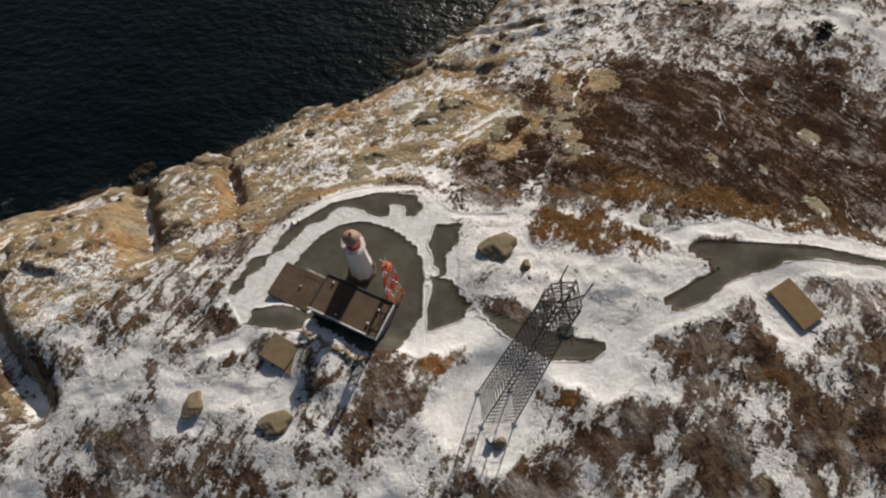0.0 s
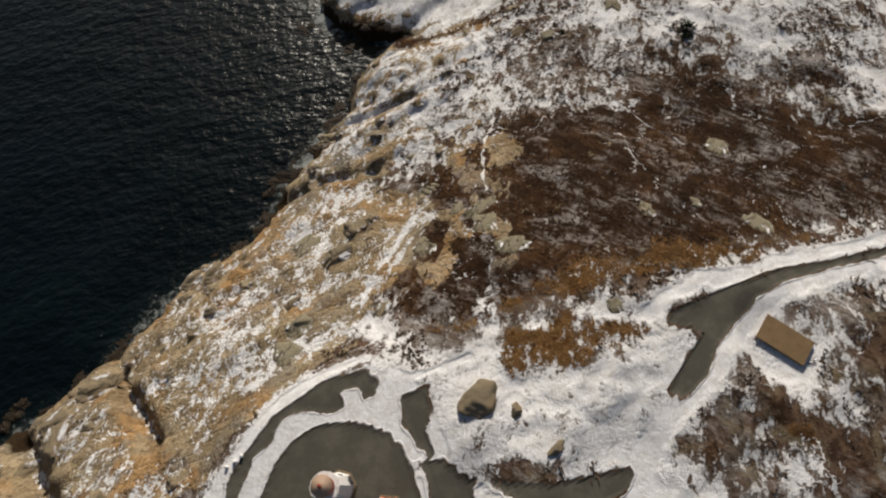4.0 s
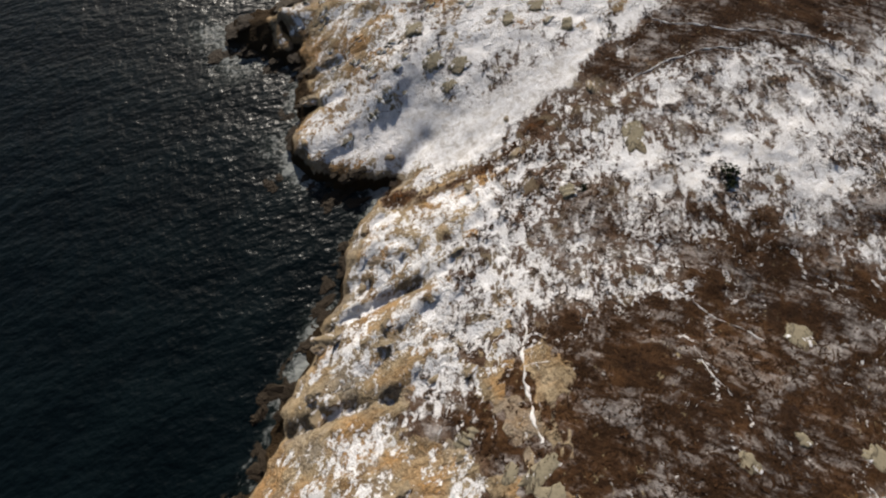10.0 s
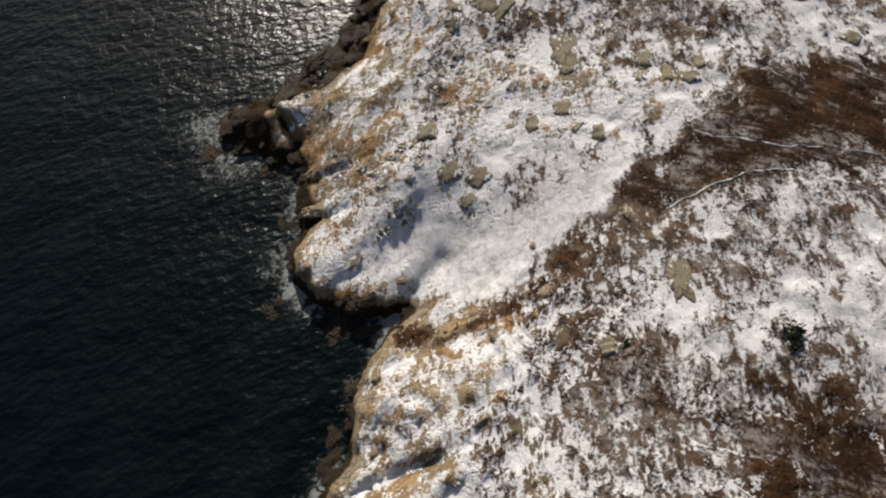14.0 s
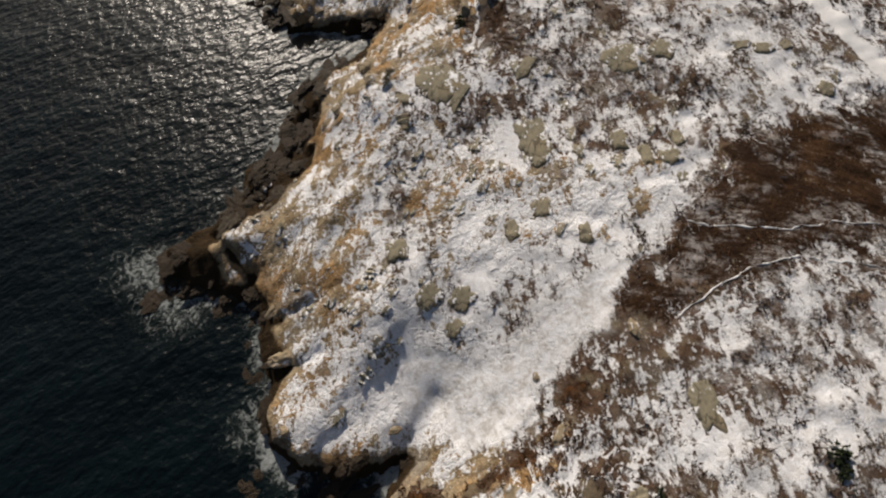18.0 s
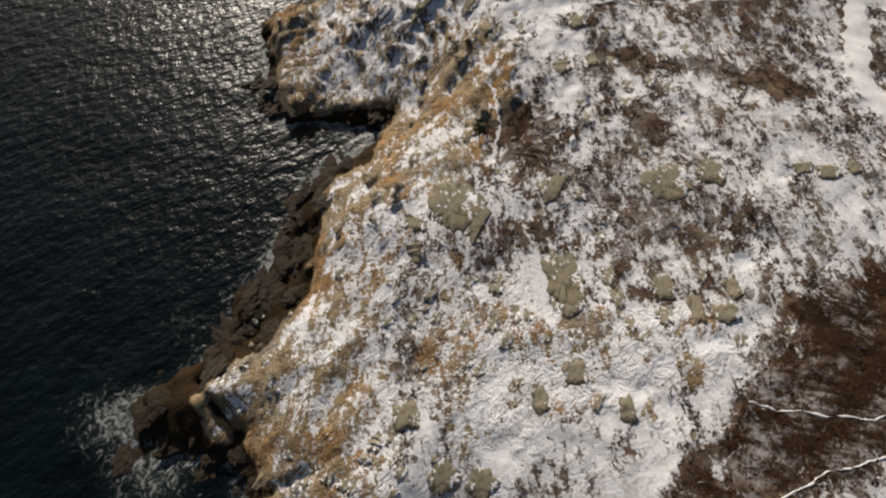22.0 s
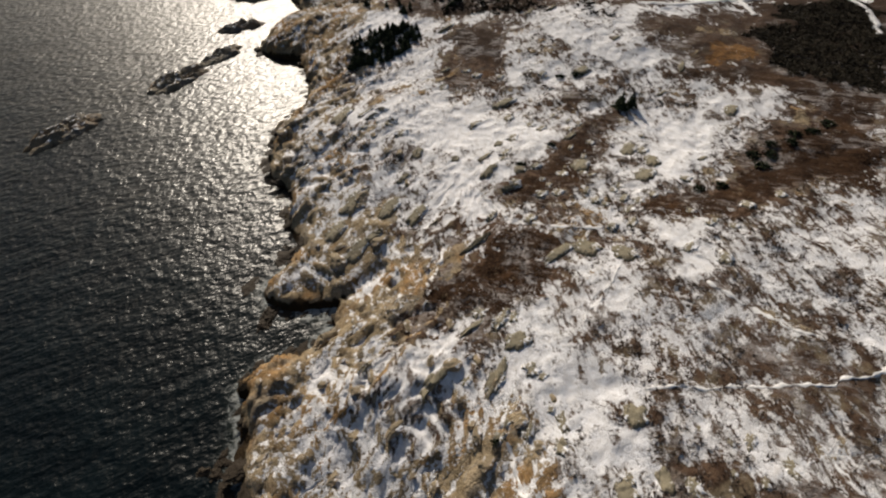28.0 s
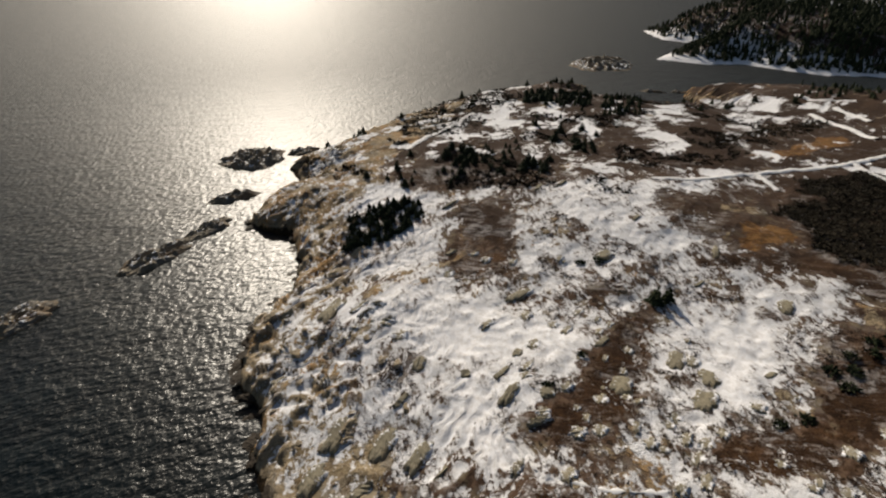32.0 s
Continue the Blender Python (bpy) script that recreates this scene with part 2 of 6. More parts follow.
    bank = n.math("ADD", n.math("MULTIPLY", less(n.step(crack, 0.02, 0.14)), 0.07), n.math("MULTIPLY_ADD", split.outputs[2], 0.30, -0.19))
    lay = n.math("ADD", lay, n.math("MULTIPLY", n.math("MULTIPLY", bank, rk), less(wet)))
    chips = n.math("ADD", centre(n.noise(1.25, 4, 0.7, None, 0, 0.8), 0.9), centre(n.noise(3.2, 3, 0.65), 0.7))
    lay = n.math("ADD", lay, n.math("MULTIPLY", n.math("MULTIPLY", chips, rk), sharp))
    thin = n.math("MULTIPLY", less(rk), veil)
    cover = n.step(lay, n.math("SUBTRACT", 0.465, n.math("MULTIPLY", thin, 0.10)), n.math("ADD", 0.545, n.math("MULTIPLY", thin, 0.14)))
    sc = n.mix(n.step(n.noise(0.9, 5, 0.6), 0.4, 0.75), SNOW, (0.64, 0.625, 0.615))
    dust = n.step(n.math("ADD", mid, n.math("MULTIPLY", fine, 0.5)), 0.64, 0.98)
    sc = n.mix(n.math("MULTIPLY", n.math("MAXIMUM", n.math("MULTIPLY", veil, 0.7), drift), dust), sc, (0.44, 0.41, 0.375))
    c = n.mix(cover, c, sc)
    h = n.math("ADD", n.math("ADD", n.math("MULTIPLY", fine, 0.6), n.math("MULTIPLY", tiny, 0.12)), n.math("MULTIPLY", mid, 0.7))
    h = n.math("ADD", h, n.math("MULTIPLY", cover, 0.22))
    h = n.math("ADD", h, n.math("MULTIPLY", n.math("MULTIPLY", n.math("ADD", n.math("MULTIPLY", n.step(edge, 0.0, 0.05), 0.5), n.math("ADD", n.math("MULTIPLY", n.step(crack, 0.0, 0.12), 0.35), n.math("MULTIPLY", split.outputs[0], 0.8))), rk), 0.6))
    calm = less(n.math("MAXIMUM", n.math("MULTIPLY", tar, 0.85), n.math("MULTIPLY", n.step(snow, 0.6, 0.9), 0.55)))
    n.bump(n.math("MULTIPLY", h, calm), 0.75, 0.5)
    return n.done(c, 0.95, 0.0, 0.06)


def sea_material():
    n = Nodes("cold_sea")
    surf, wind, _, _ = n.attr("surf")
    swell = n.noise(0.11, 2, 0.5, (0.5, 1.0, 1.0), 25)
    chop = n.noise(0.52, 1.8, 0.5, (0.72, 1.0, 1.0), 12)
    ripple = n.noise(1.6, 2, 0.5, (0.8, 1.0, 1.0), 35)
    c = n.mix(n.step(swell, 0.35, 0.7), (0.0012, 0.0035, 0.0045), (0.0028, 0.0065, 0.0078))
    c = n.mix(n.math("MULTIPLY", n.step(surf, 0.2, 0.9), 0.7), c, (0.024, 0.034, 0.027))
    lace = n.math("ADD", n.noise(0.5, 7, 0.72, None, 0, 1.6), n.math("MULTIPLY", n.noise(2.2, 5, 0.7), 0.25))
    foam = n.step(n.math("ADD", n.math("MULTIPLY", surf, 0.62), lace), 0.87, 1.10)
    c = n.mix(n.math("MULTIPLY", foam, 0.62), c, (0.38, 0.40, 0.39))
    h = n.math("ADD", n.math("MULTIPLY", swell, 0.7), n.math("ADD", n.math("MULTIPLY", chop, 0.56), n.math("MULTIPLY", ripple, 0.13)))
    n.bump(h, 1.0, 1.0)
    n.bsdf.inputs["IOR"].default_value = 1.33
    return n.done(c, n.math("ADD", n.math("ADD", 0.315, n.math("MULTIPLY", wind, 0.31)), n.math("MULTIPLY", foam, 0.5)), 0.0, 0.225)


def rock_material(name, tide=0.0, snow=0.5, grey=0.35, dark=1.0, soak=0.0):
    n = Nodes(name)
    up, z = n.up()
    c = rock_colour(n, grey)
    if dark != 1.0:
        c = n.mix(1.0 - dark, c, (0.06, 0.055, 0.045))
    c = n.mix(n.math("MULTIPLY", n.each(), 0.35), c, (0.20, 0.17, 0.12))
    fine, mid = n.noise(1.8, 5, 0.7), n.noise(0.6, 5, 0.62)
    c = n.mix(n.math("SUBTRACT", 1.0, n.step(n.math("ADD", z, n.math("MULTIPLY", mid, 3.0)), 1.6 + tide, 3.6 + tide)), c, n.mix(mid, (0.022, 0.016, 0.011), (0.07, 0.046, 0.022)))
    if soak:
        c = n.mix(soak, c, n.mix(mid, (0.030, 0.020, 0.010), (0.012, 0.010, 0.008)))
    if snow > 0:
        lay = n.math("ADD", n.math("MULTIPLY", n.step(up, 0.55, 0.98), 0.55), n.math("ADD", n.math("MULTIPLY", n.math("SUBTRACT", mid, 0.5), 1.5), n.math("MULTIPLY", n.math("SUBTRACT", fine, 0.5), 0.7)))
        lay = n.math("MULTIPLY", lay, n.step(z, 1.5 + min(0, tide), 4.0 + 2 * min(0, tide)))
        c = n.mix(n.step(lay, 1.0 - snow, 1.15 - snow), c, SNOW)
    n.bump(n.math("ADD", n.math("MULTIPLY", mid, 0.8), n.math("MULTIPLY", fine, 0.4)), 0.8, 0.35)
    return n.done(c, 0.85, 0.0, 0.25)


def slab_material(name, bare=0.17, broken=0.8):
    n = Nodes(name)
    up, z = n.up()
    c = n.mix(n.step(n.noise(0.35, 5, 0.6), 0.36, 0.64), (0.235, 0.205, 0.142), (0.175, 0.158, 0.112))
    c = n.mix(n.math("MULTIPLY", n.step(n.noise(0.12, 4), 0.5, 0.62), 0.6), c, (0.27, 0.21, 0.12))
    split = n.math("ABSOLUTE", n.math("SUBTRACT", n.grain(0.3, 3.0, 40, 4, 0.55, 0.2), 0.5))
    c = n.mix(n.math("MULTIPLY", n.math("SUBTRACT", 1.0, n.step(split, 0.0, 0.030)), 0.75), c, (0.045, 0.036, 0.026))
    c = n.mix(n.math("MULTIPLY", n.step(n.noise(1.4, 6, 0.72), 0.46, 0.74), 0.6), c, (0.09, 0.075, 0.05))
    fine, mid = n.noise(1.8, 5, 0.7), n.noise(0.5, 5, 0.62)
    lay = n.math("ADD", n.math("MULTIPLY", n.math("SUBTRACT", mid, 0.5), 1.5), n.math("MULTIPLY", n.math("SUBTRACT", fine, 0.5), broken))
    lay = n.math("ADD", lay, n.math("MULTIPLY", n.math("SUBTRACT", n.grain(0.7, 2.6, 35), 0.5), 0.9))
    c = n.mix(n.step(lay, bare, bare + 0.10), c, SNOW)
    n.bump(n.math("ADD", mid, n.math("MULTIPLY", fine, 0.5)), 0.5, 0.25)
    return n.done(c, 0.9, 0.0, 0.2)


def plain(name, color, rough=0.7, metal=0.0, vary=0.25, scale=1.2, bump=0.15):
    """A surface of one colour with grain, faint stains and fine relief."""
    n = Nodes(name)
    dark = tuple(v * (1 - vary) for v in color)
    a, b = n.noise(scale, 6, 0.65), n.noise(scale * 9, 4, 0.6)
    c = n.mix(n.step(a, 0.35, 0.68), color, dark)
    c = n.mix(n.math("MULTIPLY", n.step(b, 0.5, 0.8), 0.35), c, tuple(v * (1 - 1.6 * vary) if vary < 0.6 else v * 0.2 for v in color))
    n.bump(b, bump, 0.03)
    return n.done(c, rough, metal)


def twig_material(name, a, b):
    n = Nodes(name)
    c = n.mix(n.island(), a, b)
    c = n.mix(n.math("MULTIPLY", n.step(n.noise(0.3, 4), 0.45, 0.65), 0.5), c, tuple(0.5 * (p + q) * 0.7 for p, q in zip(a, b)))
    return n.done(c, 0.95, 0.0, 0.1)


GROUND, SEA = terrain_material(), sea_material()
ROCK = rock_material("tan_coastal_rock", snow=0.42)
OLIVE_ROCK = slab_material("olive_lichened_slab")
BROKEN_SLAB = slab_material("broken_slab_in_snow", 0.02, 1.7)
WET_ROCK = rock_material("wet_dark_rock", tide=4.0, snow=0.0, dark=0.3, soak=0.7)
SHADE_ROCK = rock_material("dark_islet_rock", tide=-1.3, snow=0.50, grey=0.5, dark=0.45)
WHITE = plain("weathered_white_paint", (0.80, 0.79, 0.77), 0.55, vary=0.08)
RED = plain("faded_red_paint", (0.32, 0.055, 0.032), 0.5, vary=0.2)
ORANGE = plain("signal_orange_paint", (0.75, 0.12, 0.03), 0.5, vary=0.15)
GRAVEL = plain("brown_gravel_roofing", (0.105, 0.074, 0.048), 0.95, vary=0.30, scale=0.6, bump=0.5)
TRIM = plain("frosted_metal_trim", (0.58, 0.58, 0.60), 0.5, vary=0.25)
DARK_TRIM = plain("dark_metal_trim", (0.05, 0.05, 0.05), 0.6)
WALL = plain("grey_concrete_wall", (0.22, 0.21, 0.20), 0.9, vary=0.2)
CONCRETE = plain("worn_concrete", (0.19, 0.142, 0.088), 0.9, vary=0.25, bump=0.4)
STEEL = plain("galvanised_steel", (0.055, 0.058, 0.06), 0.6, metal=0.3)
TIMBER = plain("brown_timber", (0.20, 0.13, 0.065), 0.85, vary=0.2)
DOOR = plain("dark_painted_door", (0.06, 0.06, 0.065), 0.6)
BARK = plain("grey_bark", (0.10, 0.075, 0.055), 0.95)
NEEDLES = twig_material("spruce_needles", (0.012, 0.018, 0.009), (0.034, 0.040, 0.018))
TWIGS = twig_material("leafless_twigs", (0.045, 0.029, 0.020), (0.12, 0.088, 0.066))
HEATHER = twig_material("brown_heather", (0.022, 0.0115, 0.0065), (0.075, 0.039, 0.018))
STRAW = twig_material("orange_dead_grass", (0.11, 0.052, 0.018), (0.26, 0.15, 0.06))
gl = Nodes("lantern_glass")
gl.bsdf.inputs["Transmission Weight"].default_value = 0.85
GLASS = gl.done((0.75, 0.8, 0.8), 0.05, 0.0, 0.5)


# ---- lie of the land ----
COAST_SOUTH = [(-400, -60), (-250, 5), (-140, 36), (-87, 50), (-67, 57), (-55, 62.5), (-42, 67.5), (-29, 75.5), (-17, 79.5), (-9, 86),
    (-3, 92), (5, 98.5), (9.5, 101), (13, 108), (19, 112), (26, 116), (31, 118), (23, 119.5), (16.5, 126), (14, 134),
    (19.7, 144), (24, 153), (26, 158), (17, 167), (15.5, 172), (17.5, 178), (25, 177.3), (31, 176), (35.5, 178), (39, 183.5), (46, 183.2), (50.5, 185.5), (55, 190.2), (60, 194.4),
    (66, 195.2), (73, 194.6), (79, 195.6), (86, 198), (79, 202.5), (68, 211.5), (71.5, 224), (78, 238)]
COAST_NORTH = [(84, 240.5), (94.5, 236.8), (101, 240), (103.5, 244.5), (97, 249.5), (92.5, 253.5), (93, 259), (98, 261.5), (106, 267), (109.3, 279), (115, 287), (115, 300), (122, 316), (133.6, 327), (142, 331), (152, 348),
    (157, 367), (150, 386), (167, 407), (184, 409), (188, 434), (222, 446), (262, 462), (307, 476), (348, 483), (410, 476),
    (444, 452), (417, 427), (431, 395), (459, 373), (490, 400), (520, 388), (560, 345), (620, 295), (700, 235), (800, 150),
    (900, -100), (900, -400), (-400, -400)]
# knolls and dips: x, y, radius, height
KNOLLS = [
    (-10, 20, 45, 7.8), (25, 50, 30, 2.7), (60, 60, 40, 2.4), (75, 130, 30, 0.4), (115, 150, 30, 2.8), (160, 200, 35, 2.8), (120, 205, 20, 1.7), (130, 255, 22, -3.4), (180, 270, 30, -1.6),
    (265, 290, 50, 4.2), (12, 70, 18, -2.1), (40, 118, 16, -1.9), (215, 225, 40, -3.2), (80, 168, 16, 2.3), (-50, 30, 35, 3.9), (28, 138, 13, -1.2), (97, 250, 12, -2.2), (60, 180, 12, 0.4),
    (300, 400, 60, -2.1), (40, -10, 100, 7.9), (48, 20, 30, 2.3), (104, 186, 14, 2.6),
]
KNOLLS += [
    (63, 56, 14, -1.7), (430, 320, 60, -6.7), (760, 440, 110, 16), (950, 480, 180, 30), (1250, 500, 250, 45), (92, 98, 26, 1.7), (35, 83, 18, -1.4), (52, 152, 20, -2.8), (84, 148, 18, -1.8),
    (178, 235, 40, -1.4), (150, 212, 22, -1.3), (245, 212, 40, 2.3), (-42, 58, 20, -2.5), (46, 128, 14, -0.6), (180, 305, 35, -2.4), (62, 60, 20, -1.1), (128, 124, 22, 1.0),
    (102, 106, 20, 1.4), (82, 86, 18, 1.0),
]
SHELF = [(29, 173.5), (45, 179), (57, 188.5), (70, 194.3)]
# clefts in the rock: from, to, half width, depth
CLEFTS = [((-62, 60), (-46, 37), 2.6, 5.0), ((-45, 68), (-33, 44), 1.3, 3.4), ((-75, 30), (-55, 12), 3.0, 3.5), ((-12, 84), (9, 78), 1.3, 2.6),
    ((1, 96), (22, 92), 1.0, 1.8), ((22, 152), (34, 148), 0.9, 1.0), ((17, 143), (30, 140), 0.9, 0.9), ((28, 160), (27, 172), 1.0, 1.3),
    ((92, 233), (84, 205), 2.0, 1.4), ((100, 246), (116, 244), 1.8, 1.2), ((30, 118), (40, 121), 2.0, 0.9)]

rng = np.random.default_rng(7)
LATTICE = rng.random((256, 256))


def value_noise(x, y):
    xi, yi = np.floor(x).astype(int), np.floor(y).astype(int)
    u, v = x - xi, y - yi
    u, v = u * u * (3 - 2 * u), v * v * (3 - 2 * v)
    a, b = LATTICE[xi % 256, yi % 256], LATTICE[(xi + 1) % 256, yi % 256]
    c, d = LATTICE[xi % 256, (yi + 1) % 256], LATTICE[(xi + 1) % 256, (yi + 1) % 256]
    return (a * (1 - u) + b * u) * (1 - v) + (c * (1 - u) + d * u) * v


def fbm(x, y, size, octaves=4, gain=0.5, ridged=False):
    """Noise about 0, within -1 to 1, whose largest lumps are that many metres across."""
    total, amount, norm = 0.0, 1.0, 0.0
    x, y = x / size, y / size
    for k in range(octaves):
        v = 2 * value_noise(x + 17.3 * k, y + 9.1 * k) - 1
        total = total + amount * (1 - 2 * np.abs(v) if ridged else v)
        norm, amount = norm + amount, amount * gain
        x, y = 1.6 * x - 1.2 * y, 1.2 * x + 1.6 * y
    return total / norm


def off_line(x, y, line):
    d = np.full(x.shape, 1e9)
    for (ax, ay), (bx, by) in zip(line, line[1:]):
        dx, dy = bx - ax, by - ay
        t = np.clip(((x - ax) * dx + (y - ay) * dy) / (dx * dx + dy * dy), 0, 1)
        d = np.minimum(d, np.hypot(x - ax - t * dx, y - ay - t * dy))
    return d


def inside(x, y, loop):
    """Metres inside a loop (outside: negative)."""
    within = np.zeros(x.shape, bool)
    for (ax, ay), (bx, by) in zip(loop, loop[1:] + loop[:1]):
        if ay != by:
            within ^= ((ay > y) != (by > y)) & (x < ax + (y - ay) * (bx - ax) / (by - ay))
    d = off_line(x, y, loop + loop[:1])
    return np.where(within, d, -d)


def soft(d, width):
    t = np.clip(d / width + 0.5, 0, 1)
    return t * t * (3 - 2 * t)


FAR_SHORE = [(801, 637), (742, 572), (746, 527), (700, 520), (611, 498), (617, 453), (650, 426), (645, 384), (653, 355), (682, 322), (760, 280), (900, 220), (1500, 150), (1900, 600), (1500, 800), (1300, 690), (1100, 650), (900, 622)]


def shore(x, y):
    d = inside(x, y, COAST_SOUTH + COAST_NORTH)
    d = np.maximum(d, inside(x, y, FAR_SHORE))
    near = np.exp(-np.abs(d) / 14)
    return d + near * (2.2 * fbm(x, y, 9, 4, 0.6) + 1.2 * fbm(x, y, 2.5, 3))


APRON = [(-29, 25.9), (-26.1, 31.2), (-22.8, 35.4), (-18.4, 38.9), (-10.9, 41.1), (-3.1, 41), (1.8, 36.5), (3, 34.5), (1.7, 30.7), (1.6, 26.4),
    (4.1, 22.7), (1.5, 19.9), (-2.8, 18.6), (-5.6, 16.9), (-15.7, 19), (-25.8, 21.5)]
LANE = [(1.6, 23.9), (5.2, 21.9), (8.7, 20), (15.6, 17.8), (21.4, 17.6), (26.8, 20.3), (33.6, 24.5), (40.3, 29.5), (48.3, 31.5), (56, 31.4), (70, 29.5), (110, 20)]


PADS = [(47.3, 23.5, 6, 26.3), (6.7, 10.4, 7, 27.7), (20, 17, 6, 28.0), (-13.5, 16.6, 4.5, 29.3), (-8.6, 15.4, 4.0, 29.0), (-20.5, 20.2, 3.6, 28.3)]


# large bare slabs that stand out of the snow: x, y, half length, half width, height, turn
SLABS_SOUTH = [(20.9, 58.7, 3.6, 1.5, 0.3, 10), (20.2, 55.4, 2.4, 2.4, 0.35, 60), (21.8, 49.7, 3.0, 1.8, 0.35, -20), (10.6, 56, 1.9, 2.0, 0.3, 20), (15.6, 67.3, 2.2, 1.2, 0.3, 10), (-6.4, 66.4, 3.0, 2.4, 0.5, 20),
    (42.1, 47.3, 1.4, 1.6, 0.3, 10), (56.3, 39.1, 1.8, 2.8, 0.35, 20), (62.4, 54.8, 2.2, 2.4, 0.35, 30), (29.4, 35.7, 1.2, 1.2, 0.5, 0), (17.9, 60.6, 1.8, 1.0, 0.3, 30), (50.1, 45.7, 1.0, 1.2, 0.3, 0), (-10.3, 51.1, 2.4, 1.8, 0.4, 20), (-12.6, 47.6, 2.2, 2.4, 0.4, 50)]
SLABS_MID = [(78.2, 166.6, 4.6, 5.6, 1.2, -8), (70.9, 168.6, 1.6, 2.2, 0.8, 20), (79.2, 161.5, 4.2, 1.3, 0.9, 25), (93.4, 158, 3.4, 1.7, 0.9, 20), (83.2, 145.2, 3.6, 5.2, 1.4, -25), (80.6, 141, 2.6, 1.8, 1.0, 10), (107.5, 146, 4.2, 3.8, 1.1, -30), (113.9, 142.4, 2.8, 2.6, 1.1, 20),
    (93.3, 128.2, 1.4, 2.8, 1.0, -35), (92.6, 133.6, 1.9, 2.5, 1.0, -35), (96, 125, 2.2, 1.8, 1.0, -30), (99.8, 127, 1.4, 2.2, 0.9, -30), (50.3, 144.8, 2.2, 2.6, 1.6, -20), (49.3, 134.6, 2.4, 2.4, 1.0, 10), (67.7, 164.5, 1.4, 2.4, 0.8, -10)]
SLABS_NORTH = [(75, 124.7, 1.3, 2.4, 1.0, -35), (66.8, 94.5, 2.2, 3.8, 0.9, -30), (51.3, 92.2, 1.4, 1.8, 0.8, -30), (66.8, 133.5, 1.4, 2.2, 0.8, -35), (73.4, 133, 2.2, 2.2, 0.8, -30), (53.2, 130.3, 2.6, 2.4, 0.9, 0), (49, 127.7, 1.8, 1.6, 0.8, 0), (113.1, 176.6, 1.6, 2.2, 0.9, -35),
    (119, 174, 1.2, 2.4, 0.9, -35), (124, 183, 2.0, 2.2, 1.1, -30), (129, 130, 2.8, 1.7, 1.0, -30), (130, 116.4, 2.4, 1.8, 0.9, 20), (126.4, 133.2, 2.2, 1.4, 0.9, -30), (133.6, 127.7, 1.6, 1.4, 0.8, 0), (120.4, 205.5, 2.6, 2.0, 1.2, -20)]
SLABS_FAR = [
    (149.2, 214, 2.8, 3.4, 1.6, 10), (153.2, 207.3, 2.6, 2.6, 1.5, 20), (173.9, 236.4, 3.4, 2.4, 1.6, 30), (182.6, 222.9, 3.6, 2.6, 1.7, 10), (190.3, 233.6, 3.6, 2.2, 1.6, 20),
    (146.5, 271, 2.6, 1.5, 1.2, 30), (115.1, 252.7, 4.2, 2.0, 1.5, 25), (114.8, 262.1, 3.8, 2.2, 1.8, 25), (129, 259.2, 4.6, 2.0, 2.0, 25), (151.8, 260.9, 1.6, 1.4, 1.2, 60),
    (164.8, 257.8, 1.7, 1.2, 1.2, 20), (159.8, 244.6, 2.0, 1.6, 1.2, 30), (141.4, 303, 6.0, 2.6, 2.0, 30), (123.5, 267.5, 5.0, 2.4, 2.0, 25),
]
SLABS_FAR += [
    (131.8, 251.6, 4.2, 1.8, 2.2, 20), (213.6, 270.4, 3.0, 2.4, 2.0, 0), (190, 226, 3, 2, 1.6, 40), (228, 226, 3, 2, 1.5, 20),
]


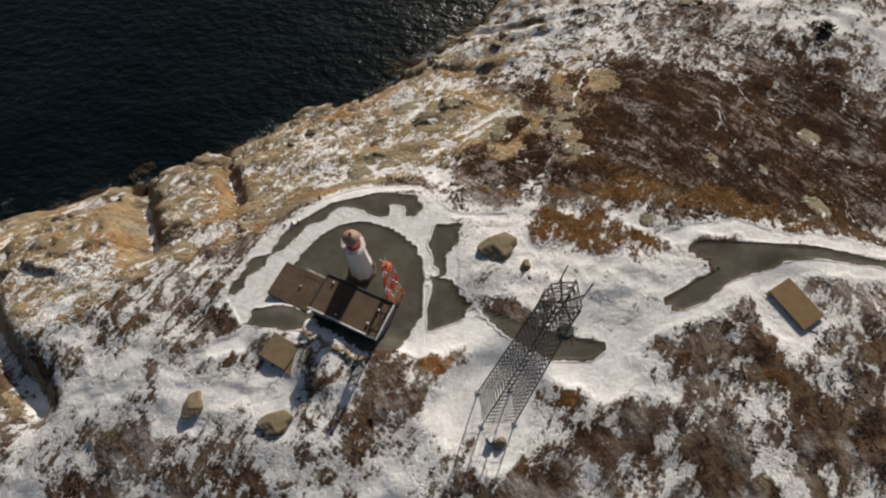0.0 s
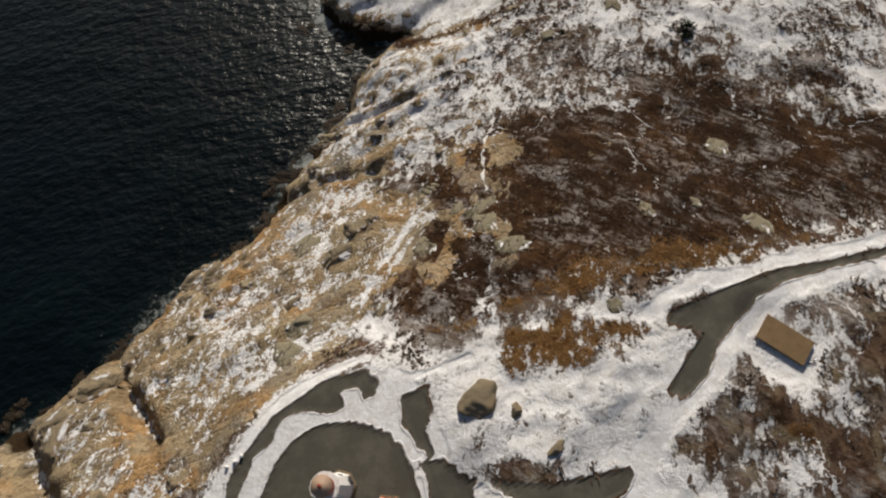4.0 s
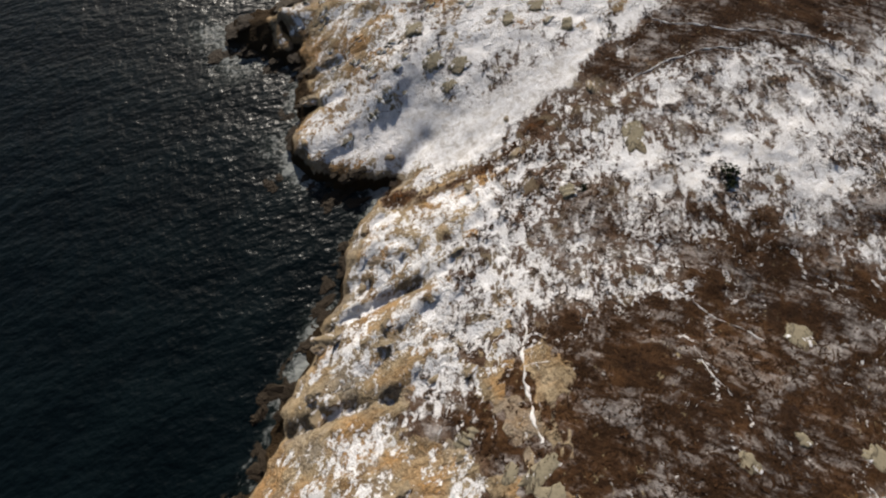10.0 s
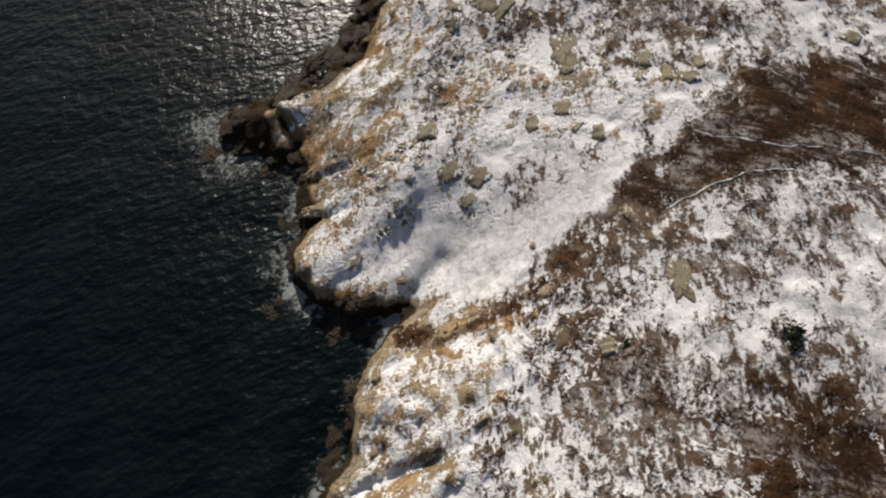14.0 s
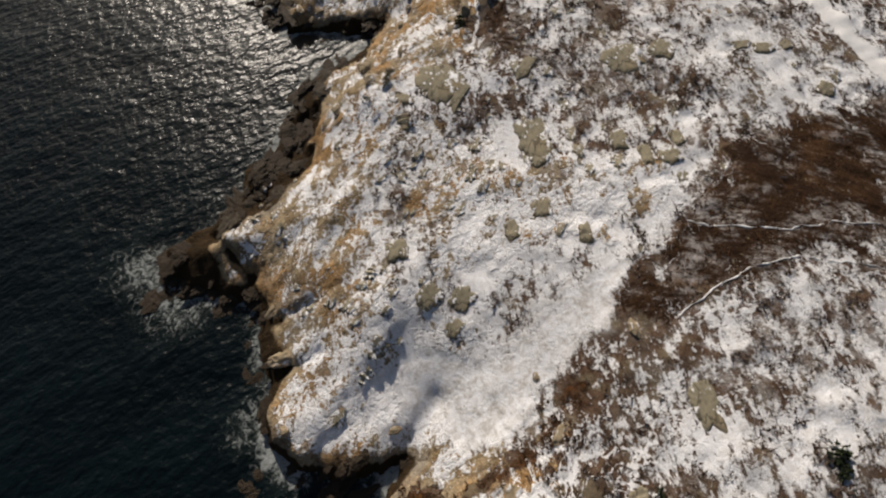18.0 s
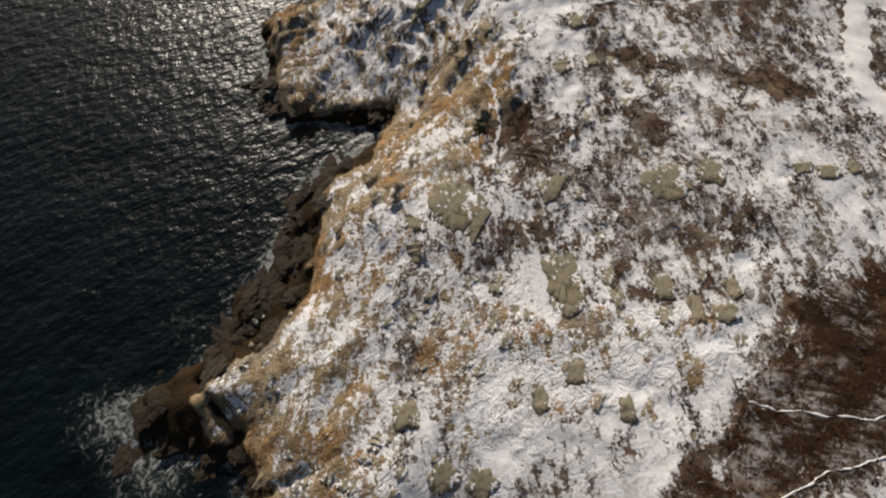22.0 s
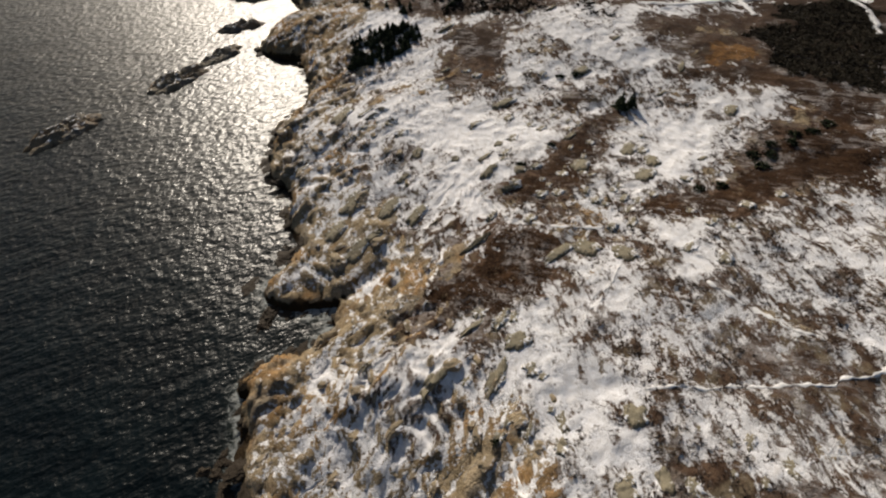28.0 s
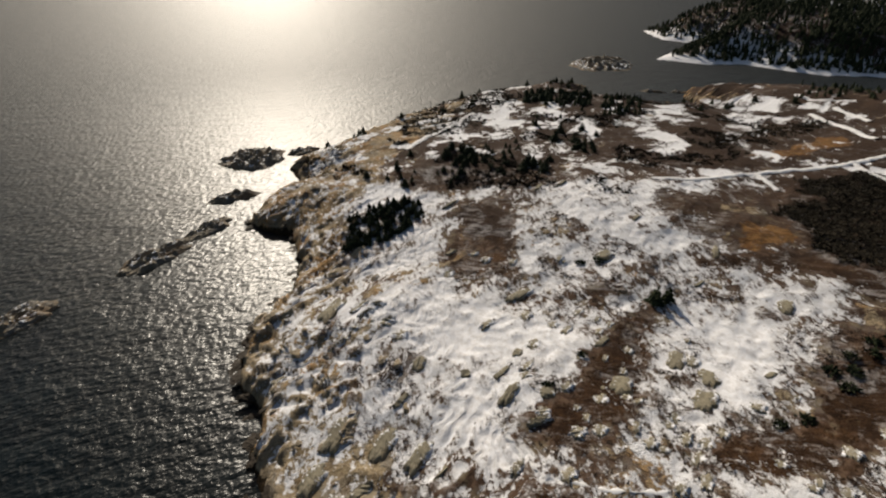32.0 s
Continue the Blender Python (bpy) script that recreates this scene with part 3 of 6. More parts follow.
def lie(x, y):
    """Height of the ground, and metres inland."""
    d = shore(x, y)
    inland = np.maximum(d, 0)
    h = 13.5 * (1 - np.exp(-inland / 26)) + 2.5 * (1 - np.exp(-inland / 1.5))
    fade = np.clip(inland / 12, 0, 1)
    for a, b, r, up in KNOLLS:
        h = h + fade * up * np.exp(-((x - a) ** 2 + (y - b) ** 2) * 1.125 / r**2)
    rocky = np.exp(-(np.maximum(inland - 16, 0) / 14) ** 2)
    calm = np.clip(1 - soft(inside(x, y, APRON) + 1.0, 5) - soft(3.0 - off_line(x, y, LANE), 4), 0, 1)
    calm = calm * (1 - 0.75 * soft(inside(x, y, DRIFT_MID) + 1, 7))
    for a, b, wide, deep, _, _ in SLABS_SOUTH + SLABS_MID + SLABS_NORTH + SLABS_FAR:
        if wide * deep > 4.5:
            calm = calm * (1 - 0.92 * soft(1.25 * max(wide, deep) + 0.8 - np.hypot(x - a, y - b), 3))
    # tilted ledges near the shore, lumps and hollows inland
    u, v = 0.98 * x + 0.17 * y, -0.17 * x + 0.98 * y
    ledge, beds = fbm(u / 3.2, v, 8.0, 3, 0.45, True), soft(y - 205, 50) * (0.25 + 0.75 * np.exp(-np.maximum(inland - 12, 0) / 22))
    rough = rocky * (1.6 * ledge + 0.6 * fbm(x, y, 3, 3)) + (1 - rocky) * (fbm(x, y, 13, 4) * (1 - 0.5 * beds) + 1.3 * beds * fbm(u / 3, v, 11, 4) + (0.42 - 0.2 * beds) * fbm(x, y, 3.2, 3) + 2.4 * beds * soft(275 - x, 70) * fbm(u / 2, v, 26, 3, 0.5, True) + 0.6 * beds * fbm(u / 3.2, v, 6.5, 3, 0.5, True))
    bluff = soft(y - 118, 10) * soft(174 - y, 10) * soft(64 - x, 20)
    rough = (rough + 0.22 * fbm(x, y, 1.7, 2)) * (1 - 0.45 * bluff)
    h = h + np.clip(inland / 1.3, 0.15, 1) * calm * rough
    # bedded rock breaks into steps
    craggy = np.maximum(rocky, 0.75 * soft(y - 215, 40) * soft(50 - inland, 30) * soft(fbm(x, y, 30, 3) + 0.1, 0.5)) * calm * np.clip(inland / 1.5, 0, 1)
    bed = 1.5 + 0.5 * fbm(x, y, 20, 2) + 0.6 * beds
    q = (h + 0.06 * u + 0.36 * v + (0.8 - 0.4 * beds) * fbm(x, y, 7, 3)) / bed
    h = h + (0.75 + 0.2 * beds - 0.3 * bluff) * craggy * bed * (np.floor(q) + np.clip(3.2 * (q - np.floor(q)) - 1.1, 0, 1) - q)
    flat = soft(inside(x, y, APRON) + 2.5, 7)
    h = h + flat * (27.2 - h)
    for a, b, r, level in PADS:
        w = soft(r - np.hypot(x - a, y - b), 0.8 * r)
        h = h + w * (level - h)
    for a, b, r, less in ((99, 251, 11, 0.40), (83, 213, 12, 0.48), (30, 127, 11, 0.38), (20, 167, 9, 0.40), (20, 145, 8, 0.3), (38, 177, 8, 0.45), (47, 179, 7, 0.6), (55, 186, 6, 0.5), (63, 192, 5, 0.4)):
        h = h * (1 - less * np.exp(-((x - a) ** 2 + (y - b) ** 2) / r**2))
    h = np.where(x > 540, h * np.clip(d / 55, 0.12, 1), h)
    shelf = soft(7 - off_line(x, y, SHELF), 5)
    h = h + shelf * np.clip(inland / 2, 0, 1) * (1.7 * fbm(u / 2.4, v, 4.5, 3, 0.5, True) + 0.7 * fbm(x, y, 2.2, 2))
    for a, b, w, deep in CLEFTS:
        h = h - deep * np.clip(inland / 4, 0, 1) * np.exp(-(off_line(x, y, [a, b]) / w) ** 2)
    h = np.where(d > 0, np.maximum(h, 0.25 + 0.2 * np.minimum(inland, 12)), np.maximum(0.9 * d, -9) + 0.8 * fbm(x, y, 5, 3) * np.exp(d / 6))
    return h, d


# ---- plant cover and snow: plots on the plan ----
HEATH_SOUTH = [(1, 54), (0.6, 62), (7, 70.4), (19.4, 70.1), (25, 72.8), (31.2, 77.9), (36.6, 76.3), (44, 72), (49.3, 69.3), (56.3, 68), (63.5, 65.5), (78, 60), (90, 52), (105, 40),
    (80, 33), (65.6, 34.5), (50.8, 36.8), (42.7, 38.5), (30.6, 40), (18.8, 42.3), (10.2, 40.8), (4.6, 43.8)]
HEATH_MID = [(69.6, 117.4), (75.3, 114.6), (82.6, 114.4), (88.1, 115), (92.4, 118.4), (102.6, 114.3), (103.6, 118.3), (117.3, 115.7), (138.2, 108.3), (160, 98), (136, 92), (118, 92), (103.4, 94),
    (93.3, 100.4), (84.4, 105.9), (74.4, 105.6), (67.5, 107.1), (65.3, 110.5)]
BRUSH_SOUTH = [(-5, 57.6), (-0.8, 60.2), (7.4, 54.3), (13.3, 54.3), (18.4, 49.7), (22.8, 45.9), (23, 41), (19.2, 39.6), (12.5, 41.1), (6.3, 43.8), (1.6, 47.4), (-3.1, 52)]
BRUSH_MID = [(57, 73), (66, 74), (76, 67.5), (88, 61), (76, 59), (64, 61), (56, 67)]
SCRUB_MID = [(44.7, 87), (47.8, 92.5), (53.9, 91.8), (57.9, 87.3), (62, 82.5), (68, 78), (75.4, 73.5), (87.3, 65.8), (105, 52), (78, 60), (66.9, 65), (61, 69), (55.6, 72.7), (50.8, 79.3)]
RUSTY = [(26, 116), (34.1, 110.4), (41.4, 109), (49.5, 108.2), (55, 109.5), (57, 107.5), (52.2, 104.5), (44.4, 103.2), (36, 104), (24, 111)]
TAN_BELT = [(30.5, 159.4), (37.8, 167), (50, 175), (62.2, 186), (75, 193), (89.4, 198), (88, 189), (81, 181.2), (66.1, 169.8), (55, 161.6), (50, 151), (44, 142), (35, 138.5), (26, 134), (14, 131), (20, 146)]
DARK_WOOD = [(268, 243), (287.1, 252), (319.3, 256.5), (352, 246), (345, 225), (311.8, 210), (270, 205), (254, 220)]
# kind, loop
PLOTS = [
    ("scrub", SCRUB_MID), ("brush", BRUSH_MID), ("mixed", [(85.8, 105), (100, 99), (122, 88), (110, 75), (91.7, 69), (81, 73), (74.5, 82.5), (73, 90.1), (77.5, 100)]), ("heath", HEATH_SOUTH),
    ("brush", BRUSH_SOUTH), ("heath", HEATH_MID), ("rust", RUSTY), ("belt", TAN_BELT),
    ("crumbs", [(59.5, 157), (69.4, 145.6), (80.3, 137.3), (93, 121.5), (84.7, 119.9), (70.6, 125), (60.2, 127.6), (51.5, 136.3)]),
    ("brush", [(94.2, 193.6), (98.7, 195.6), (103, 188.9), (101.5, 181.3), (103.8, 172), (103.8, 164.1), (97.9, 161.2), (91, 161), (88.6, 165), (90, 172), (88.4, 176.8), (87.5, 183.5)]),
    ("mixed", [(127.8, 173.8), (132.4, 162.1), (135.8, 152.7), (146.8, 142.5), (154.2, 140.6), (172, 149), (191.7, 163.9), (180.6, 169.8), (169.4, 164.8), (165.9, 172.6), (155.4, 180.7), (159.5, 193.2), (142, 186)]),
]
# behind the first point
PLOTS += [
    ("drift", [(99.7, 213.8), (106.9, 219.1), (115.7, 214.3), (107.6, 208.2), (104.5, 202.6), (96, 199.4)]),
    ("crumbs", [(65.4, 164.4), (73.2, 163.1), (75.1, 156.1), (79.8, 150), (77.6, 143.5), (85.7, 140.6), (89, 133), (97.4, 123), (88, 120.5), (70, 132), (59.3, 150.3)]),
    ("mixed", [(113, 179.8), (118.9, 172.8), (111.3, 171.2), (112, 165.3), (119.6, 158.4), (135.2, 146.8), (142, 134), (117.4, 121.7), (110.2, 131), (101, 133.6), (94.7, 140.2), (92.2, 150.6), (91, 156.5), (101.5, 161.8)]),
    ("heath", [(108.2, 226.6), (116.3, 230), (125.1, 230.7), (134.7, 225.6), (145, 222), (142.5, 214.9), (132.4, 212.3), (124.4, 213), (118.1, 213.5), (110.4, 218.4)]),
]
# the northern slopes
PLOTS += [
    ("brush", [(150.3, 225.9), (152.6, 236.5), (168.8, 242.2), (190.7, 248.2), (206, 246.3), (184.4, 236.5), (166.9, 232.1)]),
    ("heath", [(178.6, 304.1), (196, 318), (204.3, 328.1), (219, 317.3), (205.9, 296.1), (186.6, 281), (173.8, 285.7)]),
    ("heath", [(229.3, 249.9), (260.5, 230.3), (284.5, 209.5), (250, 193), (216.4, 183.8), (212, 194), (189.7, 199.7), (172.8, 205), (161, 218.9), (180.3, 214.4), (197.8, 209.9), (219.1, 207.2), (242.5, 209.9), (250.4, 226.1)]),
    ("heath", DARK_WOOD),
]
# snow fields above the road
PLOTS += [
    ("drift", [(166.8, 364.6), (184, 360), (165.4, 341.9), (175, 330), (194.8, 322.1), (177.5, 303.3), (170, 285), (175.9, 276.6), (180.6, 252.2), (166.6, 246.4), (153.8, 248.2), (146, 244), (144.9, 236), (139.8, 242.4), (138.3, 253.2), (142.2, 265.2), (144.1, 280.9), (154.8, 306.2), (150.7, 329.2)]),
    ("belt", [(160, 345), (168, 400), (190, 430), (225, 442), (262, 455), (305, 446), (262, 408), (228, 394), (205, 378), (186, 362)]),
    ("field", [(206.7, 299), (224.8, 311.9), (256.6, 306.4), (251.2, 274), (242.5, 256.6), (222.2, 258.8), (199.6, 262.6), (186.8, 272.2)]),
]
# the far plateau
PLOTS += [
    ("field", [(197.1, 242.8), (217.6, 239.8), (236.2, 234.9), (244.8, 220.9), (241.1, 212.1), (225.5, 214), (204.5, 213.4), (192.6, 214.1), (180.5, 218.5), (178.8, 228.8)]),
    ("field", [(141.3, 214.2), (166, 209.6), (173.9, 199.4), (176, 188.9), (190, 176), (174.1, 171.5), (170.6, 180.1), (159.5, 191.6), (151.9, 198.2), (145.2, 205.3)]),
    ("heath", [(320, 348), (435.1, 350), (480, 270), (378.5, 249), (336.8, 270), (285.3, 292), (280, 315)]),
    ("heath", [(196, 372), (226, 362), (258, 368), (300, 380), (290, 340), (262.6, 340), (236.2, 330), (213.7, 334), (199.3, 350)]),
]
# grass round the station
PLOTS += [
    ("tawny", [(-1.5, 46.1), (10.4, 41.6), (22.7, 44), (35.3, 41.2), (51.6, 38.1), (80, 33.5), (78, 31.5), (64, 32.8), (52.4, 34.7), (44.4, 36.2), (34.3, 38.4), (26.2, 39.6), (14.1, 39.6), (4.5, 41.3)]),
    ("grass", [(13.9, 36.9), (22.4, 36.7), (21.8, 31.2), (17.1, 31.4), (12.3, 33.1)]), ("grass", [(23, 34), (26.5, 34.1), (32, 31.2), (27.6, 31), (23.1, 31.8)]),
    ("grass", [(-4.6, 15.4), (-3, 17), (1.3, 17), (0.6, 13.4), (-2, 14)]), ("grass", [(12, 14), (15.5, 14), (15.8, 10.5), (13, 11)]), ("grass", [(40, 15), (44, 14.5), (44, 11), (41, 11)]),
    ("tawny", [(243, 248), (262, 250), (275, 243), (262, 236), (248, 240)]),
]
PLOTS += [
    ("tawny", [(330, 285), (420, 275), (400, 262), (340, 272)]),
]
# what lies on a plot: snow, its unevenness, heath, grass, rock (None: as found), thin snow caught in the plants, rust
KINDS = {"crumbs": (0.585, 0.40, 0.15, 0.0, 0.6, 0.4, 0.15), "heath": (0.10, 0.28, 1.0, 0.0, None, 0.60, 0.25), "brush": (0.20, 0.22, 0.75, 0.0, None, 0.55, 0.1), "scrub": (0.42, 0.34, 0.55, 0.0, None, 0.80, 0.2),
    "field": (0.635, 0.46, 0.0, 0.0, None, 0.65, 0.0), "drift": (0.68, 0.40, 0.0, 0.0, 0.1, 0.8, 0.0), "grass": (0.31, 0.36, 0.1, 0.9, 0.0, 0.3, 0.7),
    "mixed": (0.52, 0.36, 0.25, 0.0, None, 0.7, 0.15), "tawny": (0.25, 0.40, 0.35, 0.62, 0.0, 0.4, 0.9), "rust": (0.42, 0.34, 0.9, 0.0, 0.32, 0.45, 0.85), "belt": (0.485, 0.34, 0.0, 0.0, 1.0, 0.15, 0.15)}
DRIFT_MID = [(39, 128.6), (45, 128.4), (52.9, 121.6), (64.6, 121.4), (72.4, 119.3), (85.5, 116.1), (75.3, 114.5), (70, 114.2), (65.9, 111.1), (60.1, 112), (50.7, 110), (43.1, 109.5), (38.6, 110), (37, 114.2),
    (38.5, 118.7), (35, 121), (35.5, 125.5)]
FLAKES = [(-2, 58), (10, 71), (22, 78), (33, 76), (31, 60), (26, 47), (12, 45), (2, 49)]
YARD = [(3.7, 35.6), (9.3, 36.5), (17.2, 38), (25.8, 37.9), (31.6, 32.2), (37.7, 29), (32.4, 25.8), (25.9, 22.1), (21.3, 18.7), (15.9, 20.1), (8.4, 23.7), (4.1, 24.7), (1.7, 28.6), (2.5, 32.6)]
TARS = [
    [(-20.3, 28.4), (-19.1, 31.1), (-17.1, 33.6), (-14.2, 35.7), (-11.1, 36.3), (-8, 35.6), (-5.2, 33.9), (-3.2, 31.9), (-2.4, 29.4), (-2.1, 27.1), (-2.4, 24.1), (-2.7, 21.9), (-3.8, 20.1), (-5.7, 17.1), (-9.7, 17.4), (-15.8, 21.1)],
    [(-23.4, 31.6), (-21.8, 34.6), (-19, 37), (-15.3, 39.5), (-12.5, 40.1), (-8.2, 41), (-3.3, 40.4), (-2.5, 38.2), (-3.7, 36.9), (-4.9, 37.2), (-5.1, 38.8), (-7.5, 39.1), (-7.4, 36.9), (-8.8, 36.9), (-10.4, 38), (-12.8, 38.9), (-15.2, 38.3), (-16.6, 36.5), (-18.9, 35.7), (-20.2, 34), (-22.2, 31.6)],
]
# walks and the road
TARS += [
    [(-28.5, 26.1), (-27, 28.4), (-25.9, 30.8), (-23.7, 31.2), (-24.2, 29.6), (-26.2, 28), (-26.4, 26.5), (-28, 25)],
    [(-0.6, 35.6), (2.9, 35.6), (2.1, 32.6), (1, 31), (0.9, 27.8), (0.2, 27.9), (-0.9, 30.2), (-1.3, 32.7)],
    [(-1.1, 27.9), (1.3, 27.1), (2.7, 24.8), (3.8, 23.6), (3, 21.8), (0.5, 20.8), (-1.6, 20.1), (-1.7, 22.6), (-1.2, 24.1)],
    [(-24.8, 23.5), (-20.3, 23.6), (-17.1, 22.6), (-17.7, 20.3), (-19.8, 20.3), (-25.2, 21.3)],
    [(5.5, 23.2), (7.5, 21.9), (11.6, 20), (15.1, 19.1), (20.5, 18.1), (21.1, 17.4), (18.9, 16), (14, 16), (11.4, 17.3), (8.1, 19.3), (6.2, 21.6)],
]
TARS += [
    [(29.4, 23.6), (33.2, 25.8), (37.5, 28.2), (36.3, 29.7), (34.3, 30.9), (35.4, 32.1), (41.7, 32.3), (47.3, 32.1), (53.1, 31.9), (60.9, 30.5), (75, 28.5), (75, 27.5), (60.4, 29.5), (52.5, 30.2), (47.6, 29.7), (46.7, 29), (42.2, 27.6), (38.6, 26.3), (34.9, 23.6), (31, 22.1)],
]
SNOW_STRIPS = [
    ([(21.1, 17.4), (26.3, 20), (33.1, 22.1), (38.1, 25.1), (44.8, 27.4), (50.8, 29.3), (60.3, 28.6), (75, 26.5)], 1.4),
    ([(32.6, 33.1), (36.5, 34.2), (42.5, 34.8), (46.1, 33.4), (54.3, 33), (61.5, 31.9), (78, 29.8)], 0.9),
    ([(-29.4, 24.3), (-27.3, 29.6), (-24, 33.7), (-19.8, 37.5), (-14.6, 40.7), (-8.3, 42.1), (-2.6, 41.7), (1.4, 37.4), (9.3, 37)], 0.45), ([(-24, 20), (-28, 18.4), (-31, 17.5)], 1.3),
    ([(4.5, 19.5), (0, 18.5), (-3, 18.4)], 1.5), ([(3, 21), (8, 17.6), (13, 14.6), (20, 14.2)], 1.5), ([(6, 16), (3, 12), (0, 8)], 2.2), ([(10, 14.5), (8, 8), (6, 4)], 1.6),
]
SNOW_STRIPS += [
    ([(47, 31), (56, 30.9), (66, 29.9)], 0.35), ([(-3.3, 47.6), (1.3, 54.2), (6.2, 58), (10.4, 62)], 0.3), ([(19.4, 51.8), (16.4, 46.1), (14.5, 41.3)], 0.28),
    ([(10, 47.6), (9.2, 42.7)], 0.12), ([(9, 58.4), (6.3, 55.8), (1.1, 52.7), (-2.6, 51)], 0.25),
]
PATCHES = [((328, 318), (304, 304), 7), ((313, 292), (293, 282), 6), ((346, 281), (329, 275), 6), ((429, 327), (377, 305), 11), ((329, 432), (274, 375), 7), ((295, 375), (250, 333), 3.5),
    ((358, 349), (331, 332), 8), ((327, 364), (309, 350), 6), ((407, 361), (373, 342), 9), ((476, 334), (455, 325), 6), ((289, 351), (274, 338), 3), ((346, 405), (328, 389), 6), ((283, 413), (300, 408), 4)]
BROWNS = [([(256, 258), (300, 245), (345, 225)], 17), ([(276, 296), (310, 290), (345, 275)], 11), ([(258, 275), (268, 262)], 7), ([(121, 173), (124, 169), (134.7, 155), (142, 143.5)], 2.0), ([(115.7, 159), (113, 153)], 2.5),
    ([(191, 203), (208, 205), (222, 206), (240, 211)], 5.5), ([(202, 248), (181, 244.7), (166, 240.5), (150, 238)], 1.5)]


def cover(x, y, h, d, slope=0.0, hump=0.0):
    """Shares of snow, heath, grass and rock; tar, wet rock, thin snow and dark far heath; rust at each place."""
    wob = 4.2 * (1 + 0.9 * soft(y - 190, 60)) * fbm(x, y, 13, 5, 0.68) + 1.2 * fbm(x, y, 2.2, 3)
    small = 0.35 * fbm(x, y, 2.0, 3)
    u, v = 0.98 * x + 0.17 * y, -0.17 * x + 0.98 * y
    patchy, clumps = fbm(x, y, 26, 3), fbm(x, y, 6.5, 4, 0.6)
    ribs = fbm((0.62 * x + 0.78 * y) / 3.0, 0.78 * x - 0.62 * y, 3.6, 3, 0.6)
    # the rocky belt along the shore
    rocky = np.exp(-(np.maximum(d - 11 - 5 * soft(y - 135, 20) * soft(215 - y, 30) + wob, 0) / 11) ** 2)
    station = soft(-off_line(x, y, [(-70, 30), (-45, 42), (-20, 52), (2, 62)]) + 12 + wob, 8) * soft(d, 4)
    rocky = rocky * (1 - 0.7 * soft(x - 290, 60))
    rocky = np.where(x > 540, np.exp(-(np.maximum(d - 4, 0) / 5) ** 2), np.maximum(rocky, station))
    rocky = np.maximum(rocky, 0.55 * soft(fbm(x, y, 16, 4, 0.6) - 0.30, 0.4) * soft(y - 60, 20))
    # open ground: shrubs and snow mixed
    heath, grass, rust = 0 * x, 0 * x, 0.14 + 0.2 * soft(fbm(x, y, 18, 3) - 0.2, 0.3)
    veil = 0.5 + 0.35 * patchy
    south = soft(22 - y, 12)
    snow = 0.575 - 0.07 * south + 0.14 * patchy + (0.26 + 0.42 * south) * clumps + 0.16 * ribs * soft(y - 110, 30)
    far_east = soft(x - 208, 40) * soft(y - 165, 30)
    snow = snow - 0.16 * far_east
    veil = veil + south * (0.5 - veil)
    heath = np.maximum(heath, south * 0.5 * soft(fbm(x, y, 10, 3) + 0.15, 0.4))
    snow = snow + rocky * (0.50 - 0.03 * station + 0.02 * soft(y - 195, 20) + 0.12 * soft(y - 84, 16) * soft(150 - y, 40) + 0.2 * fbm(x, y, 9, 3) + 0.12 * ribs - snow)
    snow = snow + soft(y - 185, 30) * (0.26 * fbm(0.6 * x - 0.8 * y, (0.8 * x + 0.6 * y) / 2.0, 17, 3, 0.6)) * (1 - 0.6 * rocky)
    north = soft(0.8 * x + 0.6 * y - 395, 60) * soft(540 - x, 40)
    for kind, loop in PLOTS:
        a, b, hh, gg, rr, vv, uu = KINDS[kind]
        wide = {"grass": 3, "tawny": 5, "belt": 10, "rust": 5, "field": 9, "drift": 9}.get(kind, 10)
        w = soft(inside(x, y, loop) + (0.7 if kind in ("grass", "rust") else 1.2) * wob, wide)
        if kind in ("heath", "brush", "scrub") and rr is None:
            w = w * (1 - 0.55 * rocky)
        snow = snow + w * (a + b * (0.7 * clumps + 0.5 * patchy + 0.4 * ribs) - snow)
        heath, grass = heath + w * (hh - heath), grass + w * (gg - grass)
        rocky = rocky + w * ((0.45 * rocky if kind in ("heath", "brush", "scrub") else rocky if rr is None else rr) - rocky)
        veil, rust = veil + w * (vv - veil), rust + w * (uu - rust)
    crag = soft(fbm(u / 2.6, v, 9, 4, 0.6) - 0.16 - 0.5 * soft(d - 40, 40), 0.3) * soft(y - 224, 20) * soft(330 - x, 60)
    rocky, snow = np.maximum(rocky, 0.85 * crag), snow - 0.16 * crag
    heath = np.maximum(heath, north * soft(fbm(x, y, 34, 4, 0.6) + 0.32, 0.35))
    snow = snow - 0.32 * north * heath + 0.55 * north * soft(fbm(x + 90, y, 11, 4, 0.62) - 0.17, 0.22)
    flakes = soft(inside(x, y, FLAKES) + wob, 8)
    flake = flakes * soft(fbm(x, y, 4.2, 4, 0.6) - 0.10, 0.2)
    rocky = np.maximum(rocky, 0.95 * flake)
    snow = snow + 0.16 * flakes * soft(fbm(x + 31, y, 5, 3) - 0.05, 0.3)
    drift = soft(inside(x, y, DRIFT_MID) + 0.8 * wob, 6)
    snow, rocky, veil = np.maximum(snow, (0.82 + 0.2 * clumps) * drift), rocky * (1 - 0.85 * drift), np.maximum(veil, drift)
    heath = heath * (1 - drift)
    tar = np.max([soft(inside(x, y, p) + 0.5 * small, 0.6) for p in TARS], axis=0)
    heath = np.maximum(heath, soft(x + 0.3 * y - 790 + 6 * wob, 40) * soft(d - 12, 14))
    apron = soft(inside(x, y, APRON) + 0.5 + 0.25 * wob, 2.2)
    bare = (1 - apron) * (1 - soft(inside(x, y, YARD) + 1, 3))
